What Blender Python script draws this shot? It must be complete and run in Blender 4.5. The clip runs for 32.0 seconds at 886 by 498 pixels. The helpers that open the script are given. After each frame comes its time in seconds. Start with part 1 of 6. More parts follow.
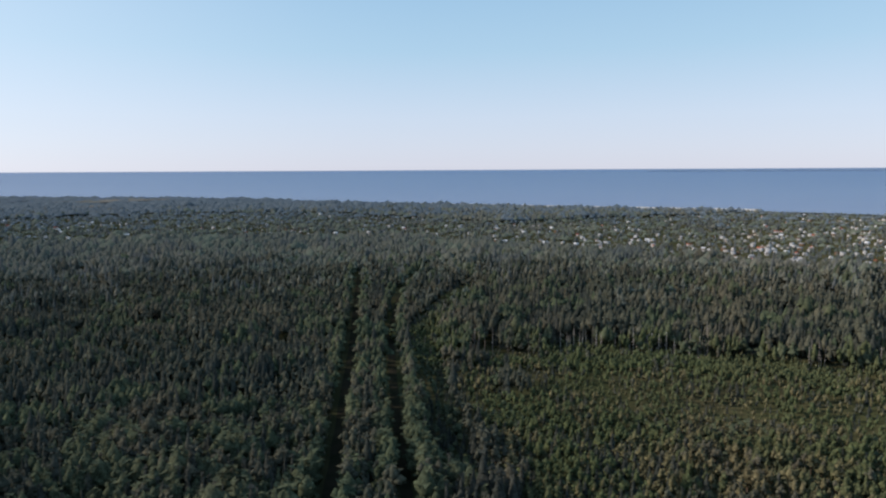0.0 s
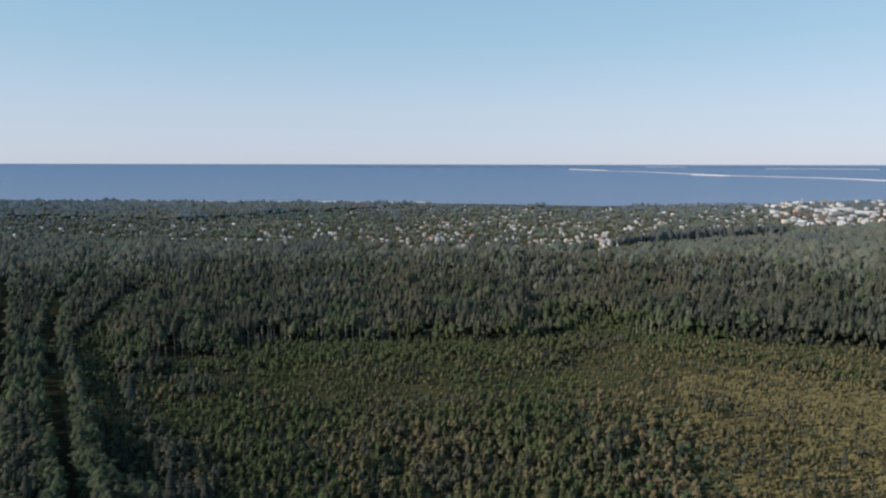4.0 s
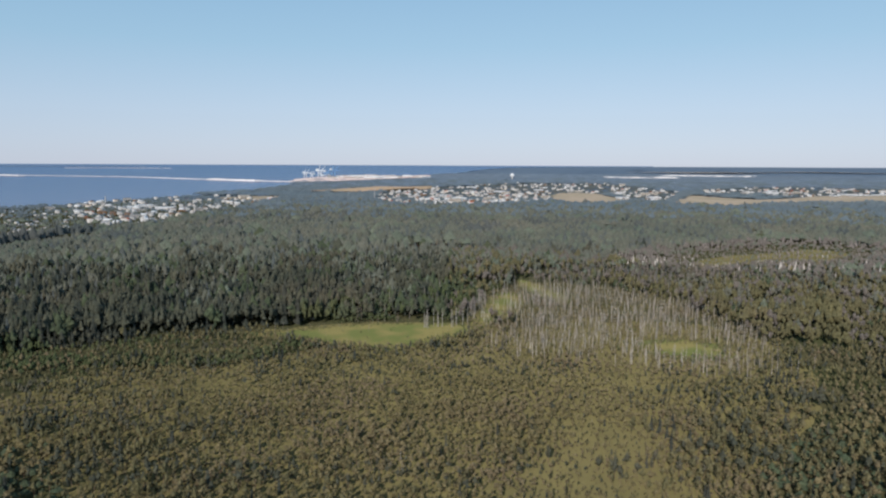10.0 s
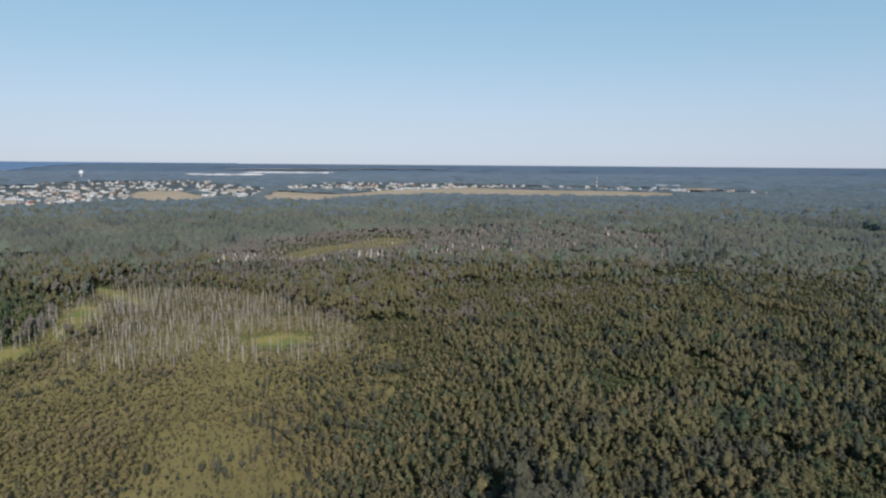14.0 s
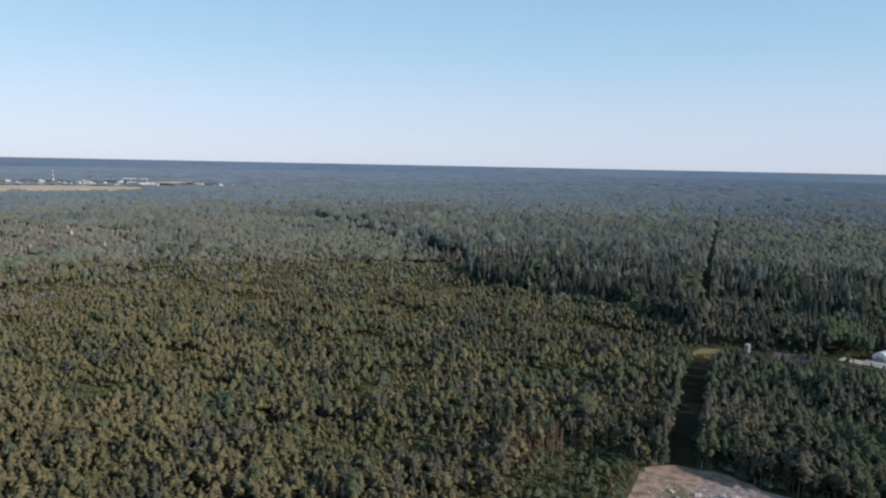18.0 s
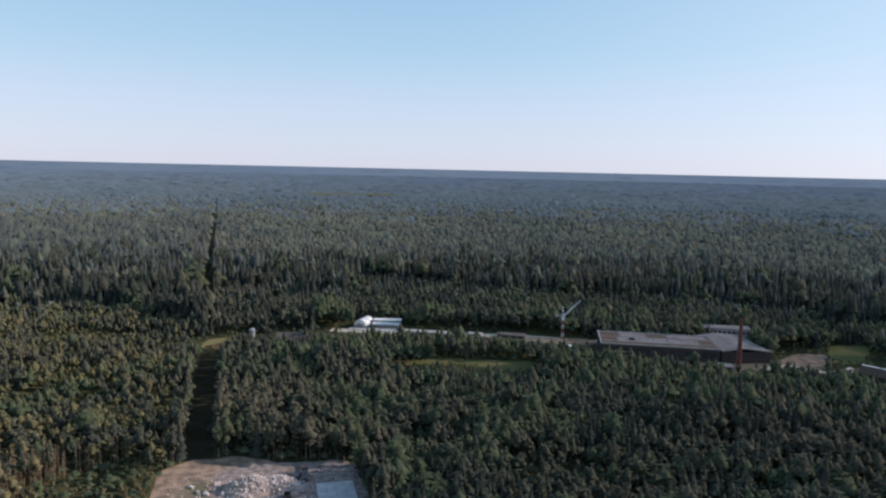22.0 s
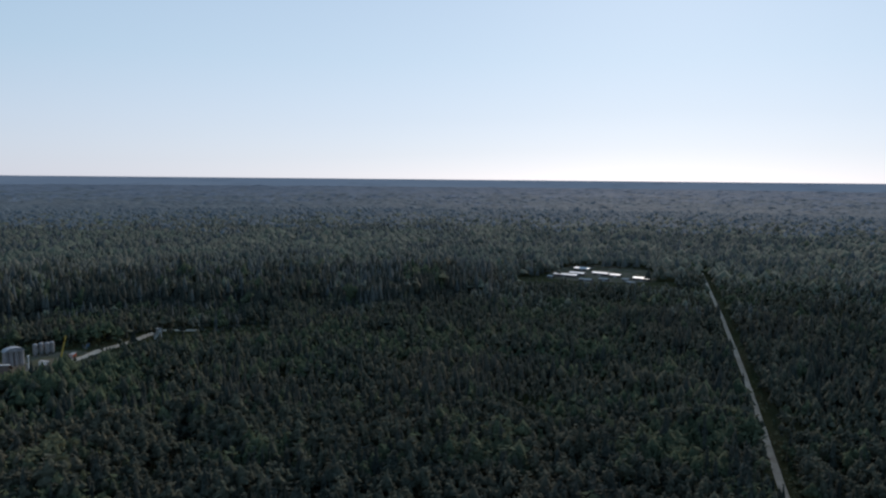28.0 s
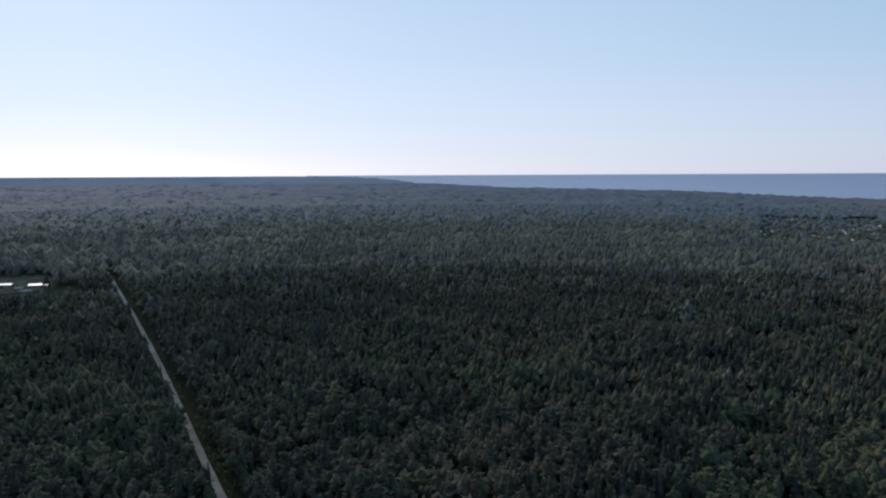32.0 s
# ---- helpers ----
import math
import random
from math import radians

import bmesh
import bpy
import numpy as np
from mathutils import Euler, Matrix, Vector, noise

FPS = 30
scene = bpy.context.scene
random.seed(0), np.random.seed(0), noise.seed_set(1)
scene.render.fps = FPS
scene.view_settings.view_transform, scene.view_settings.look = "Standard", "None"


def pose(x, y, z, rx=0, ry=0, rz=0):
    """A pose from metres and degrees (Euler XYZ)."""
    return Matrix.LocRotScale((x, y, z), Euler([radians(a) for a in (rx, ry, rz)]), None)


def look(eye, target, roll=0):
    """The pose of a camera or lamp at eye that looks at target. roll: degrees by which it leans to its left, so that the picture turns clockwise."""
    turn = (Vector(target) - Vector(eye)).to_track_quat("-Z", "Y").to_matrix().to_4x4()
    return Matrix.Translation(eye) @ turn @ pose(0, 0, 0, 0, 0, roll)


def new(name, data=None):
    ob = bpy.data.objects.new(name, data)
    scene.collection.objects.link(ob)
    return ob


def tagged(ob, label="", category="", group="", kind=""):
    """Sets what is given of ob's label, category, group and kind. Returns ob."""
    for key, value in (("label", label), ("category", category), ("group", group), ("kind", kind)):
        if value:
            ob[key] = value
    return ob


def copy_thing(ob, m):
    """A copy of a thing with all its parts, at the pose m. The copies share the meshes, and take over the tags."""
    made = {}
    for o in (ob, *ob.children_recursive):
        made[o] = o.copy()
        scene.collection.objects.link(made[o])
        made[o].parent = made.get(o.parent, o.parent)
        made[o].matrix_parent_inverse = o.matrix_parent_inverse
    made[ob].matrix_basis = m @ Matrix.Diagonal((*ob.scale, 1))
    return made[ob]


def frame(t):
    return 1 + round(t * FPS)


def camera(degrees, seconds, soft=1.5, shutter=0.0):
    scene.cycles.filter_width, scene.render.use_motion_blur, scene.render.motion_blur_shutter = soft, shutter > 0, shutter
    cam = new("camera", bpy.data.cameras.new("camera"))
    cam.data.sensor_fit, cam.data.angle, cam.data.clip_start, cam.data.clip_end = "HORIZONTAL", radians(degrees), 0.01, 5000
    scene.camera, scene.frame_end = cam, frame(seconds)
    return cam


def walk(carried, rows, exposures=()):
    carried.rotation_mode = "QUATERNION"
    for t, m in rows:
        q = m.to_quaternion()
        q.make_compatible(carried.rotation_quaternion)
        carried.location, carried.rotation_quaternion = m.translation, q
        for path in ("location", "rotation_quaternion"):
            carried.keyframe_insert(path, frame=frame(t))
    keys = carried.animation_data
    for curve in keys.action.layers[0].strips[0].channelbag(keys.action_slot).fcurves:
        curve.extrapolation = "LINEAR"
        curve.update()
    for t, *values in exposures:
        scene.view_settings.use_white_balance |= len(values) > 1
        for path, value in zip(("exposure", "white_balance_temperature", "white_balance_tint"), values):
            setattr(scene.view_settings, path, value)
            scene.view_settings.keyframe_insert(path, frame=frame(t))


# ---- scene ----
EYE = 120.0          # the drone hovers this high and turns on the spot
cam = camera(64.09, 32.0, soft=2.3)
PATH = [  # seconds, turn, tilt, lean
    (0.0, 0.04, -6.36, -0.32),
    (0.5, -2.58, -6.50, -0.22),
    (1.0, -5.25, -6.61, -0.14),
    (1.5, -8.51, -6.70, -0.10),
    (2.0, -11.95, -6.77, -0.06),
    (2.5, -14.96, -6.81, -0.03),
    (3.0, -18.04, -6.83, 0.00),
    (3.5, -21.59, -6.83, 0.05),
    (5.5, -36.84, -6.75, 0.18),
    (6.0, -41.32, -6.73, 0.18),
    (6.5, -46.39, -6.72, 0.19),
    (7.0, -51.73, -6.71, 0.19),
    (7.5, -57.27, -6.69, 0.19),
    (8.0, -61.80, -6.69, 0.19),
    (8.5, -64.83, -6.69, 0.20),
    (9.0, -69.06, -6.70, 0.22),
    (9.5, -73.65, -6.71, 0.23),
    (10.0, -77.61, -6.73, 0.24),
    (10.5, -81.34, -6.75, 0.25),
    (11.0, -85.01, -6.77, 0.26),
    (11.5, -88.79, -6.79, 0.27),
    (12.0, -92.73, -6.80, 0.29),
    (12.5, -96.52, -6.80, 0.32),
    (13.0, -100.98, -6.80, 0.35),
    (13.5, -105.48, -6.80, 0.38),
    (15.5, -125.54, -6.79, 0.66),
    (16.0, -131.08, -6.79, 0.75),
    (16.5, -136.38, -6.79, 0.89),
    (17.0, -141.40, -6.78, 1.02),
    (17.5, -146.49, -6.76, 1.11),
    (18.0, -151.15, -6.75, 1.16),
    (18.5, -155.65, -6.73, 1.19),
    (19.0, -160.01, -6.72, 1.23),
    (19.5, -163.91, -6.71, 1.28),
    (20.0, -168.04, -6.68, 1.32),
    (20.5, -173.40, -6.64, 1.33),
    (21.0, -178.96, -6.58, 1.32),
    (21.5, -184.62, -6.51, 1.30),
    (22.0, -190.26, -6.44, 1.27),
    (22.5, -195.80, -6.36, 1.23),
    (23.0, -201.34, -6.29, 1.18),
    (23.5, -206.85, -6.21, 1.12),
    (24.0, -212.20, -6.13, 1.05),
    (24.5, -217.43, -6.06, 0.98),
    (25.0, -222.79, -5.99, 0.92),
    (25.5, -228.18, -5.92, 0.91),
    (26.0, -233.58, -5.86, 0.93),
    (26.5, -239.13, -5.79, 0.94),
    (28.5, -261.43, -5.64, 0.43),
    (29.0, -266.70, -5.64, 0.38),
    (29.5, -272.08, -5.66, 0.35),
    (30.0, -277.98, -5.68, 0.30),
    (30.5, -284.10, -5.71, 0.23),
    (31.0, -290.07, -5.76, 0.13),
    (31.5, -296.03, -5.83, -0.01),
    (32.0, -301.81, -5.96, -0.26),
]
EXPOSURES = [(0.0, 0.34, 6580, 17), (3.0, 0.22, 6530, 15), (6.0, 0.0, 6180, 12), (8.0, 0.02, 6230, 13), (13.0, -0.08, 6130, 11), (16.0, 0.16, 6180, 13), (18.0, 0.26, 6280, 14), (21.0, 0.36, 6430, 17), (24.0, 0.30, 6580, 19), (26.0, 0.20, 6430, 19), (29.0, -0.04, 6430, 15), (31.0, -0.06, 6330, 15), (32.0, 0.08, 6280, 19)]
walk(cam, [(t, pose(0, 0, EYE, 90 + tilt, 0, turn) @ pose(0, 0, 0, 0, 0, lean)) for t, turn, tilt, lean in PATH], EXPOSURES)

# ---------------------------------------------------------------- sky and sun
SUN_TURN, SUN_UP = 86.0, 24.0     # degrees left of the first view, degrees above the horizon
world = bpy.data.worlds.new("sky")
scene.world = world
world.use_nodes = True
wn = world.node_tree.nodes
sky = wn.new("ShaderNodeTexSky")
sky.sky_type = "NISHITA"
sky.sun_disc = False
sky.sun_elevation = radians(SUN_UP)
sky.sun_rotation = radians(-SUN_TURN)
sky.altitude, sky.air_density, sky.dust_density, sky.ozone_density = 100, 1.0, 0.25, 3.0
wn["Background"].inputs["Strength"].default_value = 0.10
wl = world.node_tree.links
gen = wn.new("ShaderNodeTexCoord")
sep = wn.new("ShaderNodeSeparateXYZ")
wl.new(gen.outputs["Generated"], sep.inputs[0])
hazy = wn.new("ShaderNodeValToRGB")         # pale summer haze above the horizon, the same all round
for k, (h, c) in enumerate(((0.0, (5.2, 5.9, 7.1)), (0.07, (4.75, 6.1, 7.5)), (0.16, (3.1, 5.5, 7.15)), (0.24, (2.45, 4.95, 6.95)), (1.0, (1.0, 2.6, 4.7)))):
    e = hazy.color_ramp.elements[k] if k < 2 else hazy.color_ramp.elements.new(h)
    e.position, e.color = h, (*c, 1)
wl.new(sep.outputs["Z"], hazy.inputs[0])
mixsky = wn.new("ShaderNodeMix")
mixsky.data_type = "RGBA"
mixsky.inputs[0].default_value = 0.70
pale = wn.new("ShaderNodeHueSaturation")
pale.inputs["Saturation"].default_value = 0.5
wl.new(sky.outputs[0], pale.inputs["Color"])
wl.new(pale.outputs[0], mixsky.inputs[6])
dot = wn.new("ShaderNodeVectorMath")          # the haze is paler towards the sun
dot.operation = "DOT_PRODUCT"
dot.inputs[1].default_value = (-math.sin(radians(SUN_TURN)) * math.cos(radians(SUN_UP)), math.cos(radians(SUN_TURN)) * math.cos(radians(SUN_UP)), math.sin(radians(SUN_UP)))
wl.new(gen.outputs["Generated"], dot.inputs[0])
near_sun = wn.new("ShaderNodeMapRange")
near_sun.interpolation_type = "SMOOTHSTEP"
for key, value in (("From Min", 0.15), ("From Max", 1.0), ("To Min", 0.0), ("To Max", 0.4)):
    near_sun.inputs[key].default_value = value
wl.new(dot.outputs["Value"], near_sun.inputs["Value"])
glow = wn.new("ShaderNodeMix")
glow.data_type = "RGBA"
glow.inputs[7].default_value = (7.6, 8.8, 9.7, 1)
wl.new(near_sun.outputs[0], glow.inputs[0])
wl.new(hazy.outputs[0], glow.inputs[6])
wl.new(glow.outputs[2], mixsky.inputs[7])
wl.new(mixsky.outputs[2], wn["Background"].inputs["Color"])
lamp = bpy.data.lights.new("sun", "SUN")
lamp.energy, lamp.angle, lamp.color = 4.2, radians(0.53), (1.0, 0.91, 0.79)
sun = new("sun", lamp)
to_sun = Vector((-math.sin(radians(SUN_TURN)) * math.cos(radians(SUN_UP)), math.cos(radians(SUN_TURN)) * math.cos(radians(SUN_UP)), math.sin(radians(SUN_UP))))
sun.matrix_world = look(to_sun * 500, (0, 0, 0))


# ---------------------------------------------------------------- materials
def material(name):
    m = bpy.data.materials.new(name)
    m.use_nodes = True
    return m, m.node_tree.nodes, m.node_tree.links, m.node_tree.nodes["Principled BSDF"]


def blend(nodes, links, fac, a, b):
    mix = nodes.new("ShaderNodeMix")
    mix.data_type = "RGBA"
    for socket, value in ((mix.inputs[0], fac), (mix.inputs[6], a), (mix.inputs[7], b)):
        if isinstance(value, bpy.types.NodeSocket):
            links.new(value, socket)
        elif isinstance(value, (int, float)):
            socket.default_value = value
        else:
            socket.default_value = (*value, 1)
    return mix.outputs[2]


def ramp(nodes, links, value, lo, hi):
    r = nodes.new("ShaderNodeMapRange")
    r.inputs["From Min"].default_value, r.inputs["From Max"].default_value = lo, hi
    links.new(value, r.inputs["Value"])
    return r.outputs[0]


def grain(nodes, links, scale, detail=4.0):
    geo = nodes.new("ShaderNodeNewGeometry")
    n = nodes.new("ShaderNodeTexNoise")
    n.inputs["Scale"].default_value, n.inputs["Detail"].default_value = scale, detail
    links.new(geo.outputs["Position"], n.inputs["Vector"])
    return n.outputs["Fac"]


def foliage(name, a, b, dry, patch=0.012, through_light=0.18, gloss=0.02):
    """Leaves or needles: a and b from tree to tree, dry in drifts, and each spray a little its own."""
    m, nodes, links, bsdf = material(name)
    at = nodes.new("ShaderNodeAttribute")
    at.attribute_name = "tint"
    geo = nodes.new("ShaderNodeNewGeometry")
    tree = blend(nodes, links, at.outputs["Fac"], a, b)
    drift = blend(nodes, links, ramp(nodes, links, grain(nodes, links, patch), 0.45, 0.75), tree, dry)
    hsv = nodes.new("ShaderNodeHueSaturation")
    links.new(drift, hsv.inputs["Color"])
    rnd = nodes.new("ShaderNodeMapRange")
    rnd.inputs["To Min"].default_value, rnd.inputs["To Max"].default_value = 0.90, 1.10
    links.new(geo.outputs["Random Per Island"], rnd.inputs["Value"])
    tuft = grain(nodes, links, 0.9, 3.0)
    clump = nodes.new("ShaderNodeMapRange")
    for key, value in (("From Min", 0.3), ("From Max", 0.7), ("To Min", 0.55), ("To Max", 1.42)):
        clump.inputs[key].default_value = value
    links.new(tuft, clump.inputs["Value"])
    both = nodes.new("ShaderNodeMath")
    both.operation = "MULTIPLY"
    links.new(rnd.outputs[0], both.inputs[0])
    links.new(clump.outputs[0], both.inputs[1])
    links.new(both.outputs[0], hsv.inputs["Value"])
    links.new(hsv.outputs[0], bsdf.inputs["Base Color"])
    if patch > 0.005:
        relief = nodes.new("ShaderNodeBump")
        relief.inputs["Strength"].default_value, relief.inputs["Distance"].default_value = 0.7, 0.6
        links.new(tuft, relief.inputs["Height"])
        links.new(relief.outputs[0], bsdf.inputs["Normal"])
    bsdf.inputs["Roughness"].default_value = 0.95
    bsdf.inputs["Diffuse Roughness"].default_value = 0.55
    bsdf.inputs["Specular IOR Level"].default_value = gloss
    tr = nodes.new("ShaderNodeBsdfTranslucent")
    links.new(hsv.outputs[0], tr.inputs["Color"])
    mix = nodes.new("ShaderNodeMixShader")
    mix.inputs[0].default_value = through_light
    links.new(bsdf.outputs[0], mix.inputs[1])
    links.new(tr.outputs[0], mix.inputs[2])
    links.new(mix.outputs[0], nodes["Material Output"].inputs["Surface"])
    return m


def surface(name, a, b, scale=1.0, rough=0.85, fine=None, bump=0.0, metal=0.0, spec=0.3, lo=0.35, hi=0.65, wear=None):
    """A solid surface in two tones at one scale, broken by a finer one."""
    m, nodes, links, bsdf = material(name)
    c = blend(nodes, links, ramp(nodes, links, grain(nodes, links, scale), lo, hi), a, b)
    f = grain(nodes, links, fine or scale * 9)
    dark = tuple(v * 0.72 for v in a)
    c = blend(nodes, links, ramp(nodes, links, f, 0.55, 0.8), c, wear or dark)
    links.new(c, bsdf.inputs["Base Color"])
    bsdf.inputs["Roughness"].default_value, bsdf.inputs["Metallic"].default_value = rough, metal
    bsdf.inputs["Diffuse Roughness"].default_value = 0.0 if rough < 0.7 else 1.0
    bsdf.inputs["Specular IOR Level"].default_value = spec if rough < 0.7 else 0.0
    if bump:
        bn = nodes.new("ShaderNodeBump")
        bn.inputs["Strength"].default_value, bn.inputs["Distance"].default_value = 0.6, bump
        links.new(f, bn.inputs["Height"])
        links.new(bn.outputs[0], bsdf.inputs["Normal"])
    return m


PINE = foliage("pine_needles", (0.056, 0.063, 0.050), (0.094, 0.097, 0.068), (0.112, 0.100, 0.070))
SPRUCE = foliage("spruce_needles", (0.039, 0.046, 0.041), (0.060, 0.067, 0.054), (0.078, 0.075, 0.060))
BIRCH = foliage("birch_leaves", (0.058, 0.077, 0.048), (0.088, 0.106, 0.060), (0.098, 0.102, 0.062))
YOUNG = foliage("young_birch_leaves", (0.068, 0.086, 0.042), (0.096, 0.113, 0.052), (0.104, 0.106, 0.056))
BOGPINE = foliage("bog_pine_needles", (0.136, 0.117, 0.062), (0.184, 0.156, 0.080), (0.182, 0.142, 0.094), 0.02)
PALEPINE = foliage("light_pine_needles", (0.100, 0.094, 0.053), (0.148, 0.136, 0.069), (0.156, 0.132, 0.076), 0.02)
DEAD = foliage("bare_grey_twigs", (0.34, 0.31, 0.28), (0.46, 0.43, 0.39), (0.30, 0.26, 0.23), 0.03, 0.0)
# distant pine, spruce and birch: haze painted in as paler, bluer leaf colours
HAZEPINE = foliage("haze_tinted_pine_needles", (0.112, 0.124, 0.102), (0.152, 0.158, 0.122), (0.166, 0.158, 0.124), 0.004, 0.25, 0.08)
HAZESPRUCE = foliage("haze_tinted_spruce_needles", (0.084, 0.099, 0.098), (0.112, 0.125, 0.114), (0.130, 0.130, 0.118), 0.004, 0.25, 0.08)
HAZEBIRCH = foliage("haze_tinted_birch_leaves", (0.114, 0.139, 0.108), (0.154, 0.174, 0.126), (0.154, 0.165, 0.126), 0.004, 0.25, 0.08)
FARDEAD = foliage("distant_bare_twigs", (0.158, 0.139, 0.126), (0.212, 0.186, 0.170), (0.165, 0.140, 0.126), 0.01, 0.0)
# stronger haze put into these leaf colours, bluest towards the skyline
HAZEWOOD = foliage("haze_tinted_wood_leaves", (0.106, 0.140, 0.164), (0.136, 0.168, 0.184), (0.138, 0.164, 0.178), 0.0012, 0.2, 0.08)
SKYLINEHAZE = foliage("haze_tinted_skyline_leaves", (0.126, 0.168, 0.220), (0.150, 0.190, 0.234), (0.148, 0.186, 0.228), 0.0008, 0.2, 0.08)
TWIGWOOD = foliage("reddish_grey_twigs", (0.118, 0.106, 0.092), (0.160, 0.141, 0.123), (0.136, 0.116, 0.101), 0.02, 0.1)
PINE_BARK = surface("pine_bark", (0.24, 0.165, 0.115), (0.17, 0.12, 0.085), 2.0)
BIRCH_BARK = surface("birch_bark", (0.42, 0.40, 0.36), (0.22, 0.20, 0.18), 1.5)
GREY_BARK = surface("weathered_bark", (0.33, 0.30, 0.27), (0.20, 0.175, 0.15), 1.0)
SOIL = surface("forest_floor", (0.048, 0.052, 0.024), (0.066, 0.060, 0.032), 0.02, fine=0.5)
# forest floor past BEND, with blue haze painted into its colour
HAZE_GROUND = surface("haze_tinted_far_floor", (0.128, 0.170, 0.222), (0.146, 0.188, 0.236), 0.0012, fine=0.006, spec=0.0, rough=0.69)
MOSS = surface("bog_moss", (0.152, 0.131, 0.056), (0.122, 0.108, 0.048), 0.05, fine=0.6, bump=0.2, wear=(0.116, 0.092, 0.047))
GRASS = surface("wet_meadow_grass", (0.108, 0.122, 0.042), (0.172, 0.152, 0.060), 0.04, fine=0.16, bump=0.15, lo=0.42, hi=0.58, wear=(0.115, 0.10, 0.046))
DRYGRASS = surface("dry_grass", (0.185, 0.160, 0.085), (0.13, 0.125, 0.055), 0.08, fine=0.7, bump=0.1)
LAWN = surface("rough_grass", (0.105, 0.120, 0.045), (0.165, 0.142, 0.068), 0.05, fine=0.6, bump=0.1)
FIELD = surface("ripe_field", (0.265, 0.222, 0.175), (0.205, 0.182, 0.135), 0.006, fine=0.05)
REDFIELD = surface("ploughed_field", (0.31, 0.225, 0.155), (0.27, 0.215, 0.15), 0.006, fine=0.05)
WASTE = surface("trodden_waste_ground", (0.185, 0.150, 0.115), (0.10, 0.098, 0.058), 0.06, fine=0.8, bump=0.1)
SAND = surface("sandy_ground", (0.30, 0.215, 0.165), (0.15, 0.115, 0.088), 0.22, fine=1.5, bump=0.1, lo=0.4, hi=0.6)
SANDBANK = surface("beach_sand", (0.48, 0.46, 0.43), (0.42, 0.40, 0.37), 0.02, fine=0.2)
ROADSAND = surface("pale_gravel", (0.50, 0.44, 0.36), (0.36, 0.31, 0.25), 0.15, fine=1.2, bump=0.05)
# track earth, its colour darkened to carry the shade of the trees
SHADE_DIRT = surface("shade_darkened_dirt", (0.045, 0.038, 0.026), (0.028, 0.029, 0.017), 0.1, fine=1.0)
CONCRETE = surface("pale_concrete", (0.42, 0.40, 0.38), (0.33, 0.31, 0.30), 0.2, fine=2.0)
BRICK = surface("red_brick", (0.24, 0.085, 0.06), (0.17, 0.07, 0.055), 0.6, fine=5.0)
DARKWALL = surface("dark_brick_wall", (0.10, 0.07, 0.065), (0.07, 0.055, 0.055), 0.4, fine=3.0)
ROOF = surface("weathered_roof_felt", (0.17, 0.145, 0.14), (0.12, 0.105, 0.105), 0.12, fine=1.2, wear=(0.14, 0.095, 0.075))
PALEFELT = surface("pale_grey_roof_felt", (0.27, 0.24, 0.235), (0.20, 0.175, 0.17), 0.15, fine=1.0, wear=(0.20, 0.15, 0.125))
WHITE = surface("white_sheet_metal", (0.70, 0.71, 0.72), (0.58, 0.59, 0.60), 0.3, rough=0.45, fine=2.0)
PLASTER = surface("white_plaster", (0.52, 0.50, 0.48), (0.40, 0.39, 0.37), 0.3, fine=2.0)
CREAM = surface("cream_plaster", (0.58, 0.53, 0.46), (0.48, 0.44, 0.38), 0.3, fine=2.0)
TIMBER = surface("brown_timber", (0.20, 0.13, 0.08), (0.14, 0.09, 0.06), 0.5, fine=3.0)
GREYROOF = surface("grey_metal_roof", (0.30, 0.305, 0.31), (0.22, 0.225, 0.23), 0.3, rough=0.4, fine=2.0)
REDROOF = surface("red_tile_roof", (0.36, 0.10, 0.06), (0.27, 0.08, 0.055), 0.5, fine=3.0)
BROWNROOF = surface("brown_roof", (0.16, 0.11, 0.085), (0.11, 0.08, 0.07), 0.5, fine=3.0)
STEEL = surface("grey_steel", (0.30, 0.31, 0.33), (0.22, 0.22, 0.24), 0.8, rough=0.45, metal=0.4, fine=4.0)
REDSTEEL = surface("red_painted_steel", (0.42, 0.12, 0.08), (0.33, 0.10, 0.07), 0.8, rough=0.5, fine=4.0)
YELLOW = surface("yellow_painted_steel", (0.60, 0.42, 0.08), (0.45, 0.30, 0.07), 0.8, rough=0.5, fine=4.0)
BLUE = surface("blue_painted_steel", (0.16, 0.30, 0.50), (0.13, 0.24, 0.40), 0.05, rough=0.5, fine=0.4)
DARKMETAL = surface("dark_container_steel", (0.045, 0.05, 0.055), (0.07, 0.065, 0.06), 0.7, fine=3.0)
PALEROOF = surface("pale_sheet_roof", (0.50, 0.50, 0.51), (0.38, 0.38, 0.39), 0.3, rough=0.8, fine=2.0)
GLASS = surface("dark_window_glass", (0.03, 0.035, 0.045), (0.05, 0.055, 0.06), 0.7, rough=0.12, spec=0.5)
RUBBLE = surface("broken_concrete", (0.68, 0.61, 0.58), (0.46, 0.38, 0.36), 0.5, fine=3.0)
CRUSHED = surface("crushed_rubble", (0.30, 0.245, 0.228), (0.17, 0.138, 0.126), 0.35, fine=2.2, bump=0.15, lo=0.4, hi=0.6)
RUBBLE_EARTH = surface("rubble_earth", (0.44, 0.35, 0.31), (0.30, 0.24, 0.21), 0.5, fine=3.0, bump=0.3)
STONEFILL = surface("pale_rock_fill", (0.70, 0.67, 0.66), (0.58, 0.55, 0.54), 0.004, fine=0.03)
QUAY = surface("quay_concrete", (0.50, 0.40, 0.37), (0.42, 0.36, 0.34), 0.004, fine=0.03)


